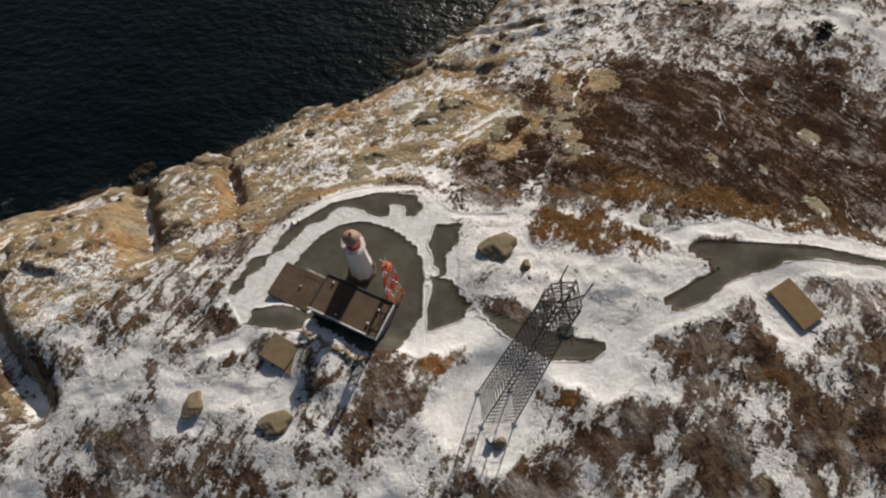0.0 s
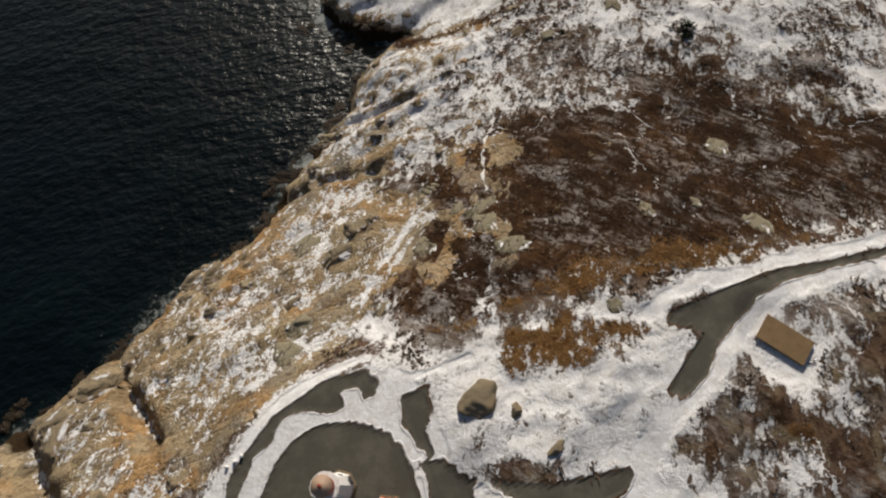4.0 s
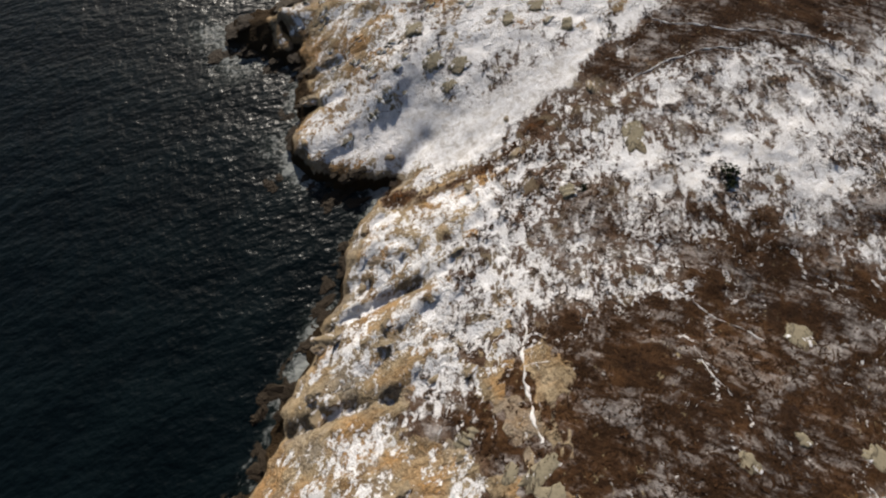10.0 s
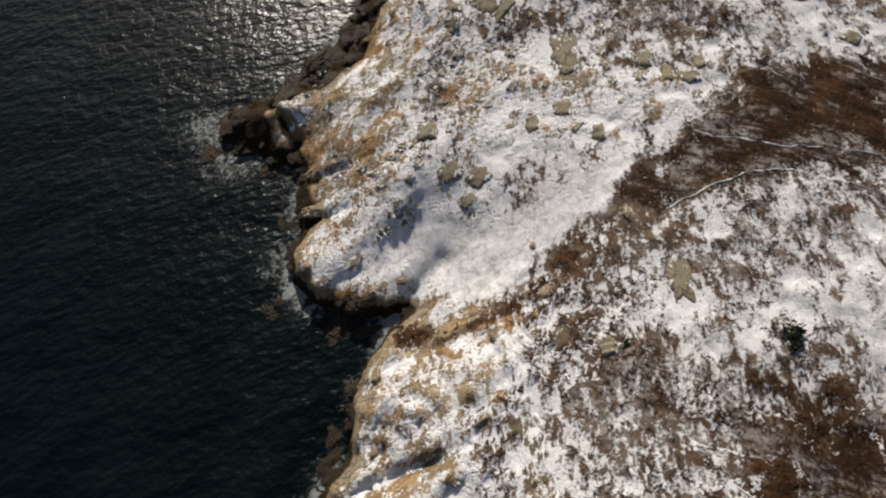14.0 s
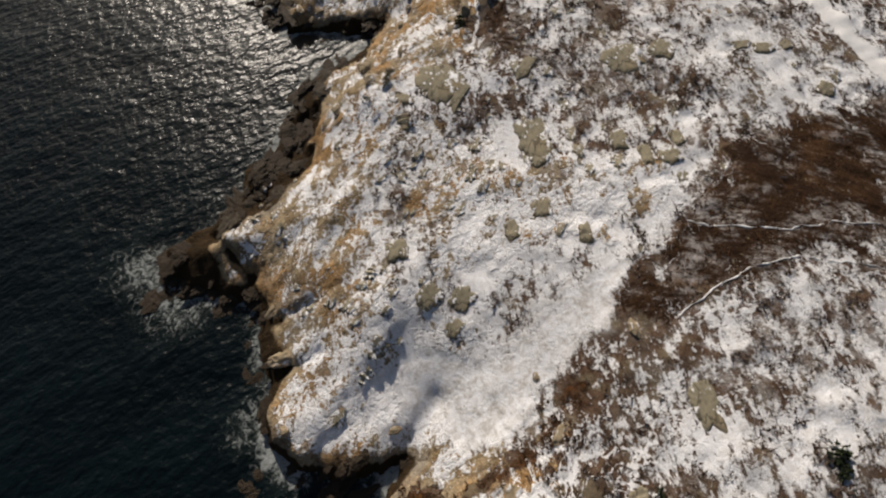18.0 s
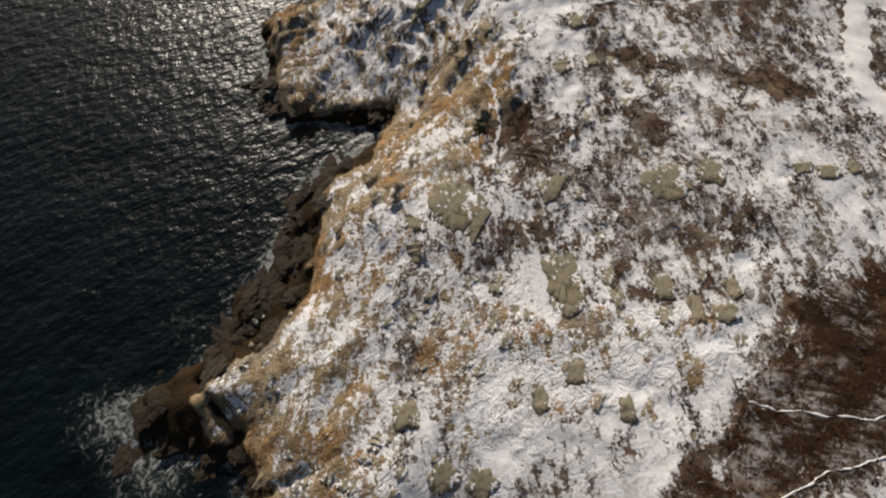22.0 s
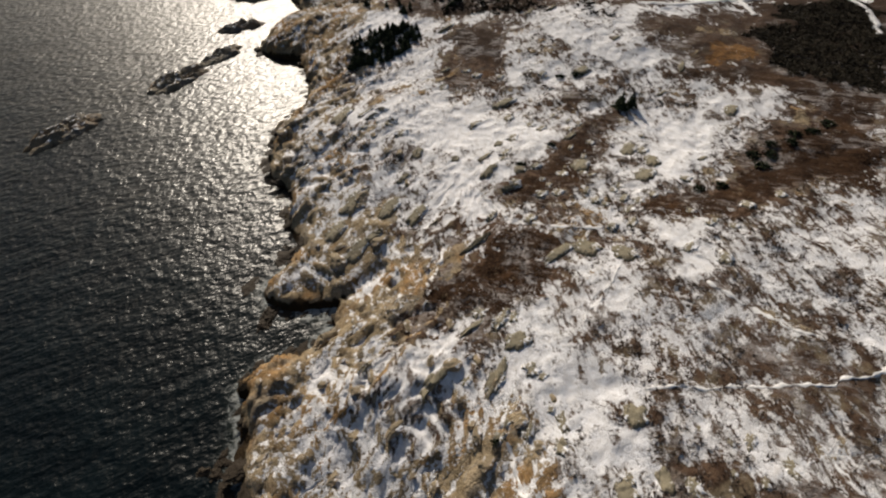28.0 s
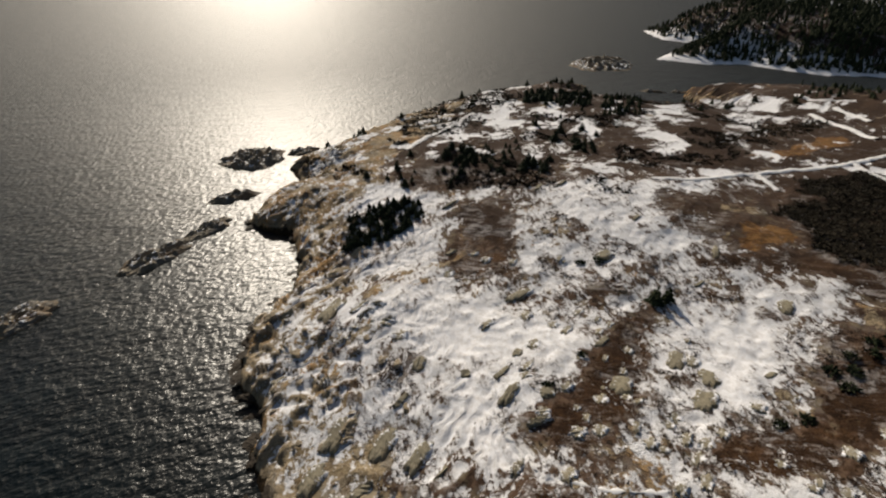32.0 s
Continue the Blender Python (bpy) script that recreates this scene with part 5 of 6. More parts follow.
# small slabs among the snow fields
for k, (x, y, h, d) in enumerate(scatter(70, (52, 135), (116, 190), lambda x, y, h, d: (d > 9) & (inside(x, y, HEATH_MID) < -2) & (fbm(x, y, 20, 3) > -0.2))):
    s = dice.uniform(0.5, 1.25)
    outcrop(x, y, s * dice.uniform(0.8, 1.2), s * dice.uniform(1.1, 2.2), s * dice.uniform(0.14, 0.3), -35 + dice.gauss(0, 12), 1000 + 2 * k, BROKEN_SLAB, 0.5)
# broken slabs showing through the thin snow of the points
for k, (x, y, h, d) in enumerate(scatter(80, (20, 78), (126, 178), lambda x, y, h, d: (d > 5) & (inside(x, y, DRIFT_MID) < -2) & (fbm(x, y, 14, 3) > -0.1))):
    s = dice.uniform(0.5, 1.3)
    outcrop(x, y, s * dice.uniform(0.9, 1.8), s * dice.uniform(0.6, 1.2), s * dice.uniform(0.14, 0.3), 25 + dice.gauss(0, 18), 1400 + 2 * k, BROKEN_SLAB, 0.5)
for k, (x, y, h, d) in enumerate(scatter(95, (95, 205), (192, 300), lambda x, y, h, d: (d > 5) & (fbm(x, y, 18, 3) > -0.05))):
    s = dice.uniform(0.7, 1.9)
    outcrop(x, y, s * dice.uniform(0.9, 1.9), s * dice.uniform(0.7, 1.2), s * dice.uniform(0.15, 0.32), 15 + dice.gauss(0, 18), 1800 + 2 * k, BROKEN_SLAB, 0.5)
# long bare ledges over the northern slopes
for k, (x, y, h, d) in enumerate(scatter(26, (100, 250), (200, 345), lambda x, y, h, d: (d > 5) & (np.hypot(x - 92, y - 195) < 190) & (rng.random(len(x)) < 0.25 + np.exp(-d / 22)) & (fbm(x, y, 25, 3) > -0.2))):
    s = dice.uniform(0.8, 1.7)
    outcrop(x, y, s * dice.uniform(2.0, 3.6), s * dice.uniform(0.6, 1.0), s * dice.uniform(0.25, 0.5), 6 + dice.gauss(0, 10), 700 + 2 * k)


def islet(x, y, length, width, turn, up, seed):
    """A low skerry: a lumpy dome with a ragged outline."""
    bm = bmesh.new()
    rows, spokes = 18, 72
    rings = []
    for i in range(rows + 1):
        f = i / rows
        row = []
        for k in range(spokes):
            a = 2 * math.pi * k / spokes
            c, s = math.cos(a), math.sin(a)
            edge = 1 + 0.30 * noise.noise(Vector((c * 1.4, s * 1.4, seed))) + 0.16 * noise.noise(Vector((c * 4, s * 4, seed + 5)))
            px, py = f * edge * c * length / 2, f * edge * s * width * 0.68
            lump = noise.fractal(Vector((px * 0.22, py * 0.34, seed)), 1.0, 2.0, 5)
            z = up * (1 - f**2.6) * (0.7 + 0.5 * lump) + 0.4 * lump * (1 - f) + 0.25 * math.floor(2.5 * lump) * (1 - f) - 1.2 * f**4
            row.append(bm.verts.new((px, py, z)))
        rings.append(row)
    for p, q in zip(rings, rings[1:]):
        for k in range(spokes):
            bm.faces.new((p[k], q[k], q[(k + 1) % spokes], p[(k + 1) % spokes]))
    bmesh.ops.remove_doubles(bm, verts=bm.verts, dist=0.002)
    ob = new("skerry", mesh_of("skerry", bm, SHADE_ROCK))
    ob.matrix_world = pose(x, y, 0, 0, 0, turn)
    return tagged(ob, "low dark rocky skerry flecked with snow in the sea", "skerry", "skerries off the headland")


islet(73, 367.5, 33, 11, 25, 2.6, 1), islet(115, 382, 34, 11, 22, 2.6, 2), islet(136, 393, 28, 8, 28, 2.4, 3), islet(154, 417, 24, 9, -8, 2.8, 4)
islet(180, 459, 40, 24, 40, 4.5, 5), islet(546, 514, 84, 42, 22, 6.5, 6), islet(206, 455, 20, 9, 10, 2.5, 7), islet(478, 418, 26, 6, -60, 2.0, 8), islet(492, 404, 14, 6, -40, 2.0, 9)


# ---- lighthouse ----
def lighthouse(x, y):
    z = ground_at(x, y)
    top = thing("lighthouse", x, y, z, 8, "white octagonal lighthouse with red lantern on a tarred apron", "lighthouse")
    part("plinth", lathe(bmesh.new(), [(1.95, -0.4), (1.95, 0.25), (1.8, 0.35)], 8, 0.5), CONCRETE, top, "low concrete plinth")
    part("tower", lathe(bmesh.new(), [(1.70, 0.3), (1.62, 0.8), (1.12, 7.6), (1.12, 7.9)], 8, 0.5), WHITE, top)
    bm = bmesh.new()
    for k in range(8):
        a = 2 * math.pi * (k + 0.5) / 8
        rod(bm, (1.05 * math.cos(a), 1.05 * math.sin(a), 7.2), (1.34 * math.cos(a), 1.34 * math.sin(a), 7.9), 0.06)
    part("bracket", bm, WHITE, top)
    part("gallery", lathe(bmesh.new(), [(1.2, 7.85), (1.42, 7.95), (1.42, 8.1), (1.1, 8.12)], 16), WHITE, top, "pale gallery deck")
    rail = part("railing", ring(bmesh.new(), 9.1, 1.36, 0.035), WHITE, top)
    part("mid_rail", ring(bmesh.new(), 8.6, 1.36, 0.025), WHITE, rail)
    for k in range(12):
        a = 2 * math.pi * k / 12
        part("post", rod(bmesh.new(), (1.36 * math.cos(a), 1.36 * math.sin(a), 8.1), (1.36 * math.cos(a), 1.36 * math.sin(a), 9.12), 0.03), WHITE, rail)
    lan = part("lantern_wall", lathe(bmesh.new(), [(0.92, 8.1), (0.92, 9.15), (0.98, 9.2)], 10), RED, top, "red lantern wall")
    for k in range(10):
        a0, a1 = 2 * math.pi * k / 10, 2 * math.pi * (k + 1) / 10
        bm = bmesh.new()
        q = [bm.verts.new((0.86 * math.cos(a), 0.86 * math.sin(a), h)) for a, h in ((a0, 9.2), (a1, 9.2), (a1, 10.2), (a0, 10.2))]
        q += [bm.verts.new((0.84 * math.cos(a), 0.84 * math.sin(a), h)) for a, h in ((a0, 9.2), (a1, 9.2), (a1, 10.2), (a0, 10.2))]
        bm.faces.new(q[:4]), bm.faces.new(q[4:][::-1])
        for i in range(4):
            bm.faces.new((q[i], q[4 + i], q[4 + (i + 1) % 4], q[(i + 1) % 4]))
        part("pane", bm, GLASS, lan).visible_shadow = False
        part("mullion", rod(bmesh.new(), (0.88 * math.cos(a0), 0.88 * math.sin(a0), 9.15), (0.88 * math.cos(a0), 0.88 * math.sin(a0), 10.25), 0.035), RED, lan)
    part("lamp", lathe(bmesh.new(), [(0.28, 9.1), (0.34, 9.4), (0.34, 9.9), (0.15, 10.1)], 12), TRIM, top, "grey lamp inside the lantern")
    roof = part("roof", lathe(bmesh.new(), [(1.08, 10.18), (1.05, 10.3), (0.75, 10.62), (0.38, 10.86), (0.16, 10.95)], 16), plain("pale_frosted_roof", (0.40, 0.28, 0.20), 0.6, vary=0.3), top, "pale frosted domed roof", True)
    part("ball", lathe(bmesh.new(), [(0.05, 10.9), (0.2, 11.05), (0.22, 11.2), (0.1, 11.36)], 10), RED, roof, "red vent ball", True)
    part("rod", rod(bmesh.new(), (0, 0, 11.3), (0, 0, 12.1), 0.02), STEEL, roof)
    part("door", box(bmesh.new(), 1.62, 0, 0.3, 0.12, 0.85, 1.95, 0.02), DOOR, top, "dark door at the tower foot")
    for h, a in ((2.9, 0.6), (5.2, 2.2)):
        r = 1.62 - 0.0735 * (h - 0.8) - 0.05
        part("window", box(bmesh.new(), r * 0.95, 0, h, 0.16, 0.5, 0.75, 0.02), DOOR, top, "small dark tower window").matrix_basis = pose(0, 0, 0, 0, 0, math.degrees(a))
    return top


lighthouse(-10.5, 28.8)


# ---- station buildings ----
def flat_house(name, x, y, turn, a, b, z0, z1, label, trims, doors, windows, vents, deck=GRAVEL):
    """A flat-roofed block: walls, roof deck, edge trims, doors, windows and roof vents."""
    top = thing(name, x, y, z0, turn, label, "building")
    up = z1 - z0
    for sx, sy, la, lb in ((0, 1, a, 0.25), (0, -1, a, 0.25), (1, 0, 0.25, b - 0.5), (-1, 0, 0.25, b - 0.5)):
        part("wall", box(bmesh.new(), sx * (a / 2 - 0.125), sy * (b / 2 - 0.125), -0.6, la, lb, up + 0.35, 0.02), WALL, top)
    part("roof", box(bmesh.new(), 0, 0, up - 0.25, a + 0.3, b + 0.3, 0.25, 0.03), deck, top, "brown gravel flat roof")
    for side, stuff in trims.items():
        w = 0.24
        sx, sy = {"n": (0, 1), "s": (0, -1), "e": (1, 0), "w": (-1, 0)}[side]
        la, lb = (a + 0.34, w) if sy else (w, b + 0.34 - 2 * w)
        part("edge_trim", box(bmesh.new(), sx * (a / 2 + 0.17 - w / 2), sy * (b / 2 + 0.17 - w / 2), up + 0.004, la, lb, 0.16, 0.03), stuff, top,
             "frosted pale roof edge" if stuff is TRIM else "dark roof edge")
    for px, side in doors:
        d = part("door", box(bmesh.new(), px, side * (b / 2 + 0.02), 0.1, 0.95, 0.1, 2.05, 0.02), DOOR, top, "dark metal door")
        part("handle", box(bmesh.new(), px + 0.35, side * (b / 2 + 0.11), 1.05, 0.14, 0.06, 0.05), STEEL, d)
    for px, side in windows:
        w = part("window_frame", box(bmesh.new(), px, side * (b / 2 + 0.01), 1.5, 1.2, 0.1, 0.95, 0.02), TRIM, top)
        part("pane", box(bmesh.new(), px, side * (b / 2 + 0.05), 1.58, 1.04, 0.05, 0.79), DOOR, w)
    for vx, vy, r, h in vents:
        v = part("vent", rod(bmesh.new(), (vx, vy, up - 0.02), (vx, vy, up + h), r, r * 0.9, 10), TRIM, top, "small pale roof vent")
        part("cap", lathe(bmesh.new(), [(r * 1.5, up + h - 0.01), (r * 1.5, up + h + 0.05), (r * 0.4, up + h + 0.14)], 10), TRIM, v).location = (vx, vy, 0)
    return top


flat_house("fog_signal_building", -11.22, 22.71, -26, 9.6, 4.95, 27.2, 30.1, "flat-roofed grey station building with brown gravel roof and frosted edges",
           {"n": DARK_TRIM, "s": TRIM, "e": TRIM, "w": DARK_TRIM}, [(-2.6, 1), (2.2, -1)], [(1.0, 1), (-1.5, -1)], [(-3.6, 1.7, 0.1, 0.3), (3.4, 0.9, 0.14, 0.35), (3.0, -1.2, 0.12, 0.3), (-1.2, -1.9, 0.08, 0.25)])
flat_house("station_annex", -19.19, 26.34, -26, 5.8, 4.66, 26.8, 27.8, "lower brown-roofed annex beside the station building",
           {}, [], [], [(0.6, 0.2, 0.09, 0.25)])
flat_house("low_hut", 47.6, 23.5, -60, 6.0, 3.5, 26.3, 26.85, "low hut with plain brown roof beside the lane", {}, [], [], [], TIMBER)


def rail_run(x, y, z, turn, length, label):
    top = thing("handrail", x, y, z, turn, label, "railing")
    n = max(2, round(length / 1.3) + 1)
    for k in range(n):
        px = -length / 2 + length * k / (n - 1)
        part("post", rod(bmesh.new(), (px, 0, -0.15), (px, 0, 1.05), 0.03), WHITE, top)
    for h in (0.55, 1.05):
        part("rail", rod(bmesh.new(), (-length / 2, 0, h), (length / 2, 0, h), 0.03), WHITE, top)
    return top


rail_run(-16.3, 27.9, ground_at(-16.3, 27.9), -26, 3.6, "white metal handrail behind the station building")


# ---- orange and white lattice beacon ----
def beacon(x, y):
    z = ground_at(x, y)
    top = thing("lattice_beacon", x, y, z, -26, "orange and white painted lattice beacon beside the station building", "beacon")
    half = lambda h: 0.85 - 0.042 * h  # noqa: E731
    part("base", box(bmesh.new(), 0, 0, -0.3, 2.2, 2.2, 0.45, 0.04), CONCRETE, top)
    edges = [0.15, 2.3, 4.3, 6.2, 8.0, 9.6, 11.0]
    for i, (a, b) in enumerate(zip(edges, edges[1:])):
        paint = WHITE if i in (1, 4) else ORANGE
        bay = part("bay", bmesh.new(), paint, top, "orange lattice bay" if paint is ORANGE else "white lattice bay")
        p, q = half(a), half(b)
        for sx, sy in ((1, 1), (1, -1), (-1, -1), (-1, 1)):
            part("leg", rod(bmesh.new(), (sx * p, sy * p, a), (sx * q, sy * q, b), 0.10), paint, bay)
            nx, ny = sy, -sx
            part("brace", rod(bmesh.new(), (sx * p, sy * p, a), (nx * q, ny * q, b), 0.06), paint, bay)
            part("strut", rod(bmesh.new(), (sx * q, sy * q, b), (nx * q, ny * q, b), 0.06), paint, bay)
        if i == 4:
            for sx, sy, w, d in ((0, -1, 2 * q, 0.05), (1, 0, 0.05, 2 * q)):
                part("panel", box(bmesh.new(), sx * q, sy * q, a + 0.3, w, d, b - a - 0.5), ORANGE, bay, "orange daymark panel")
    part("platform", box(bmesh.new(), 0, 0, 11.0, 0.85, 0.85, 0.08, 0.02), ORANGE, top)
    part("mast", rod(bmesh.new(), (0, 0, 11.0), (0, 0, 13.0), 0.05), WHITE, top)
    arm = part("arm", rod(bmesh.new(), (-0.9, 0, 11.6), (0.9, 0, 11.6), 0.04), WHITE, top)
    part("light", lathe(bmesh.new(), [(0.16, 11.08), (0.18, 11.3), (0.1, 11.45)], 10), WHITE, arm)


beacon(-6.05, 24.9)


# ---- tall lattice mast ----
def lattice_mast(x, y, z, turn, up, base, head):
    top = thing("lattice_mast", x, y, z, turn, "tall grey galvanised lattice mast with aerials", "mast")
    half = lambda h: (base + (head - base) * min(1, h / up)) / 2  # noqa: E731
    corners = ((1, 1), (1, -1), (-1, -1), (-1, 1))
    for sx, sy in corners:
        foot = part("footing", box(bmesh.new(), sx * base / 2, sy * base / 2, -0.8, 0.6, 0.6, 1.0, 0.05), TRIM, top, "snow-dusted square footing")
        part("leg", rod(bmesh.new(), (sx * half(0), sy * half(0), 0), (sx * half(up), sy * half(up), up), 0.085, 0.035), STEEL, top)
    levels = [0.2]
    while levels[-1] < up - 0.5:
        levels.append(min(up, levels[-1] + max(1.2, 1.25 * half(levels[-1]))))
    for a, b in zip(levels, levels[1:]):
        p, q = half(a), half(b)
        for (sx, sy), (nx, ny) in zip(corners, corners[1:] + corners[:1]):
            bm = bmesh.new()
            rod(bm, (sx * p, sy * p, a), (nx * q, ny * q, b), 0.02, sides=5)
            rod(bm, (nx * p, ny * p, a), (sx * q, sy * q, b), 0.02, sides=5)
            part("cross_brace", bm, STEEL, top)
            part("girt", rod(bmesh.new(), (sx * q, sy * q, b), (nx * q, ny * q, b), 0.035, sides=5), STEEL, top)
    lad = part("ladder", rod(rod(bmesh.new(), (-0.2, 0, 0), (-0.2, 0, up), 0.03), (0.2, 0, 0), (0.2, 0, up), 0.03), STEEL, top)
    for k in range(int(up / 0.9)):
        part("rung", rod(bmesh.new(), (-0.2, 0, 0.4 + 0.9 * k), (0.2, 0, 0.4 + 0.9 * k), 0.02, sides=4), STEEL, lad)
    for k, (ax, ay) in enumerate(((1.3, 0.3), (-1.2, 0.2), (0.2, 1.4), (0.4, -1.1))):
        arm = part("arm", rod(bmesh.new(), (0, 0, up - 1.2), (ax, ay, up - 1.2), 0.06), STEEL, top)
        part("whip_aerial", rod(bmesh.new(), (ax, ay, up - 2.0), (ax, ay, up + 0.6), 0.035), STEEL, arm)
    part("drum_aerial", lathe(bmesh.new(), [(0.45, up - 5.6), (0.5, up - 5.4), (0.5, up - 4.9), (0.4, up - 4.8)], 14), STEEL, top).location = (0.9, -0.6, 0)
    part("lightning_rod", rod(bmesh.new(), (0, 0, up), (0, 0, up + 2.2), 0.03), STEEL, top)
    return top


lattice_mast(6.7, 10.4, ground_at(6.7, 10.4), 4, 40.5, 4.0, 1.35)


def cabinet(x, y, turn):
    z = ground_at(x, y)
    top = thing("equipment_cabinet", x, y, z, turn, "small white equipment cabinet near the mast foot", "cabinet")
    part("plinth", box(bmesh.new(), 0, 0, -0.3, 1.0, 0.8, 0.4, 0.02), CONCRETE, top)
    part("body", box(bmesh.new(), 0, 0, 0.1, 0.8, 0.6, 1.1, 0.03), WHITE, top)
    d = part("door", box(bmesh.new(), 0, -0.31, 0.18, 0.7, 0.04, 0.95, 0.01), WHITE, top)
    part("handle", box(bmesh.new(), 0.25, -0.345, 0.6, 0.04, 0.04, 0.18), STEEL, d)


cabinet(5.9, 6.7, 30)
lay_rock("boulder", BOULDERS[2], 6.9, 6.2, 0.9, 0.8, 0.9, 10, "dark shaded boulder near the white cabinet", "boulders of the rocky belt", 0.3)

# old foundation below the station building: slab pieces and a broken wall
found = thing("concrete_foundation", -19.0, 16.4, ground_at(-19.0, 16.4) + 0.15, -30, "broken brown concrete foundation slab in the snow", "foundation")
for bx, by, a, b, up in ((-1.6, 0.3, 4.0, 3.4, 0.75), (2.0, -0.1, 3.0, 3.0, 0.62), (4.3, -0.7, 1.5, 1.8, 0.55)):
    part("slab", box(bmesh.new(), bx, by, -0.4, a, b, up, 0.06), CONCRETE, found)
wall = thing("rubble_wall", -13.4, 17.6, ground_at(-13.4, 17.6), -26, "low broken line of rubble stones below the station building", "wall")
for k in range(14):
    ob = new("stone", BOULDERS[k % 9])
    ob.parent = wall
    ob.matrix_basis = pose(-4.2 + 0.62 * k + dice.uniform(-0.2, 0.2), dice.uniform(-0.4, 0.4), -0.05, 0, 0, dice.uniform(0, 360)) @ Matrix.Diagonal((0.5, 0.42, 0.7, 1))
for x, y in ((-21.9, 35.9), (-20.9, 36.1), (-20.0, 36.4)):
    b = thing("marker_stone", x, y, ground_at(x, y), 0, "small white painted marker stone on the apron edge", "marker", "marker stones on the apron")
    part("stone", lathe(bmesh.new(), [(0.2, -0.1), (0.24, 0.15), (0.18, 0.4), (0.06, 0.46)], 9), WHITE, b, "", True)


# ---- spruces ----
def spruce_meshes(seed):
    r = random.Random(seed)
    crown = bmesh.new()
    whorls = 11
    for k in range(whorls):
        f = k / (whorls - 1)
        z, reach = 0.10 + 0.86 * f, 0.30 * (1 - f) ** 0.8 + 0.02
        for j in range(max(4, round(9 * (1 - f) + 3))):
            a = r.uniform(0, 2 * math.pi)
            l = reach * r.uniform(0.65, 1.15)
            d = Vector((math.cos(a), math.sin(a), 0))
            s = Vector((-d.y, d.x, 0)) * l * r.uniform(0.25, 0.42)
            droop = -0.30 * l + r.uniform(-0.02, 0.02)
            root = Vector((0, 0, z + 0.05))
            for t0, t1, w in ((0.05, 0.6, 0.9), (0.4, 1.0, 1.0)):
                p, q = root + d * l * t0 + Vector((0, 0, droop * t0)), root + d * l * t1 + Vector((0, 0, droop * t1))
                m = (p + q) / 2
                up = Vector((0, 0, 0.035))
                vs = [crown.verts.new(v) for v in (p, m + s * w - up, q, m - s * w - up, m + up)]
                for i in range(4):
                    crown.faces.new((vs[i], vs[(i + 1) % 4], vs[4]))
    tip = rod(crown, (0, 0, 0.9), (0, 0, 1.02), 0.025, 0.002, 5)
    trunk = rod(bmesh.new(), (0, 0, -0.06), (0, 0, 0.95), 0.032, 0.006, 7)
    return mesh_of("trunk", trunk, BARK), mesh_of("crown", tip, NEEDLES)


SPRUCES = [spruce_meshes(200 + k) for k in range(6)]


def spruce(x, y, up, k):
    top = thing("spruce", x, y, ground_at(x, y) - 0.05, dice.uniform(0, 360), "dark green spruce standing among snowy rocks", "tree", "spruces on the headland")
    wide = dice.uniform(1.25, 1.9)
    for name, me in zip(("trunk", "crown"), SPRUCES[k % 6]):
        ob = new(name, me)
        ob.parent = top
        ob.matrix_basis = Matrix.Diagonal((up * wide, up * wide, up, 1))


GROVES = [([(160.2, 330), (172, 346), (184, 350), (199.9, 336.4), (187.6, 327), (173.5, 326)], 130, 2.0, 3.4),
          ([(196.5, 366), (225.9, 355), (252.2, 363), (262.6, 352), (236.2, 335), (213.7, 341), (199.3, 355)], 34, 1.5, 3.0),
          ([(258.8, 375.2), (273.2, 361.4), (236, 325.9), (225.5, 338.4)], 24, 1.5, 3.0), ([(251.9, 341.1), (260.2, 331), (246.4, 319.1), (238.9, 328.6)], 14, 3, 5),
          ([(289.1, 345.2), (297.1, 337.3), (275.8, 321.5), (269.1, 329)], 12, 3, 5), ([(239.4, 377.8), (249.6, 367.5), (229.9, 345.4), (221, 354.9)], 20, 3, 5)]
for loop, count, low, high in GROVES:
    xs, ys = [p[0] for p in loop], [p[1] for p in loop]
    for k, (x, y, h, d) in enumerate(scatter(count, (min(xs), max(xs)), (min(ys), max(ys)), lambda x, y, h, d: (inside(x, y, loop) > 0) & (d > 2))):
        spruce(x, y, dice.uniform(low, high), k)
for k, (x, y) in enumerate([(206.5, 249), (209, 247), (195, 372), (208, 369), (286, 352), (300, 360), (420, 350), (450, 345), (470, 340), (475, 318), (505, 310), (530, 300), (440, 372), (232, 440), (270, 455), (310, 465), (330, 470), (346, 470), (180, 425), (212, 438)]):
    spruce(x, y, dice.uniform(3, 6), k)


for k, (x, y, h, d) in enumerate(scatter(40, (190, 460), (340, 480), lambda x, y, h, d: (d > 3) & (fbm(x, y, 45, 2) > 0.12))):
    spruce(x, y, dice.uniform(2.5, 5), k)


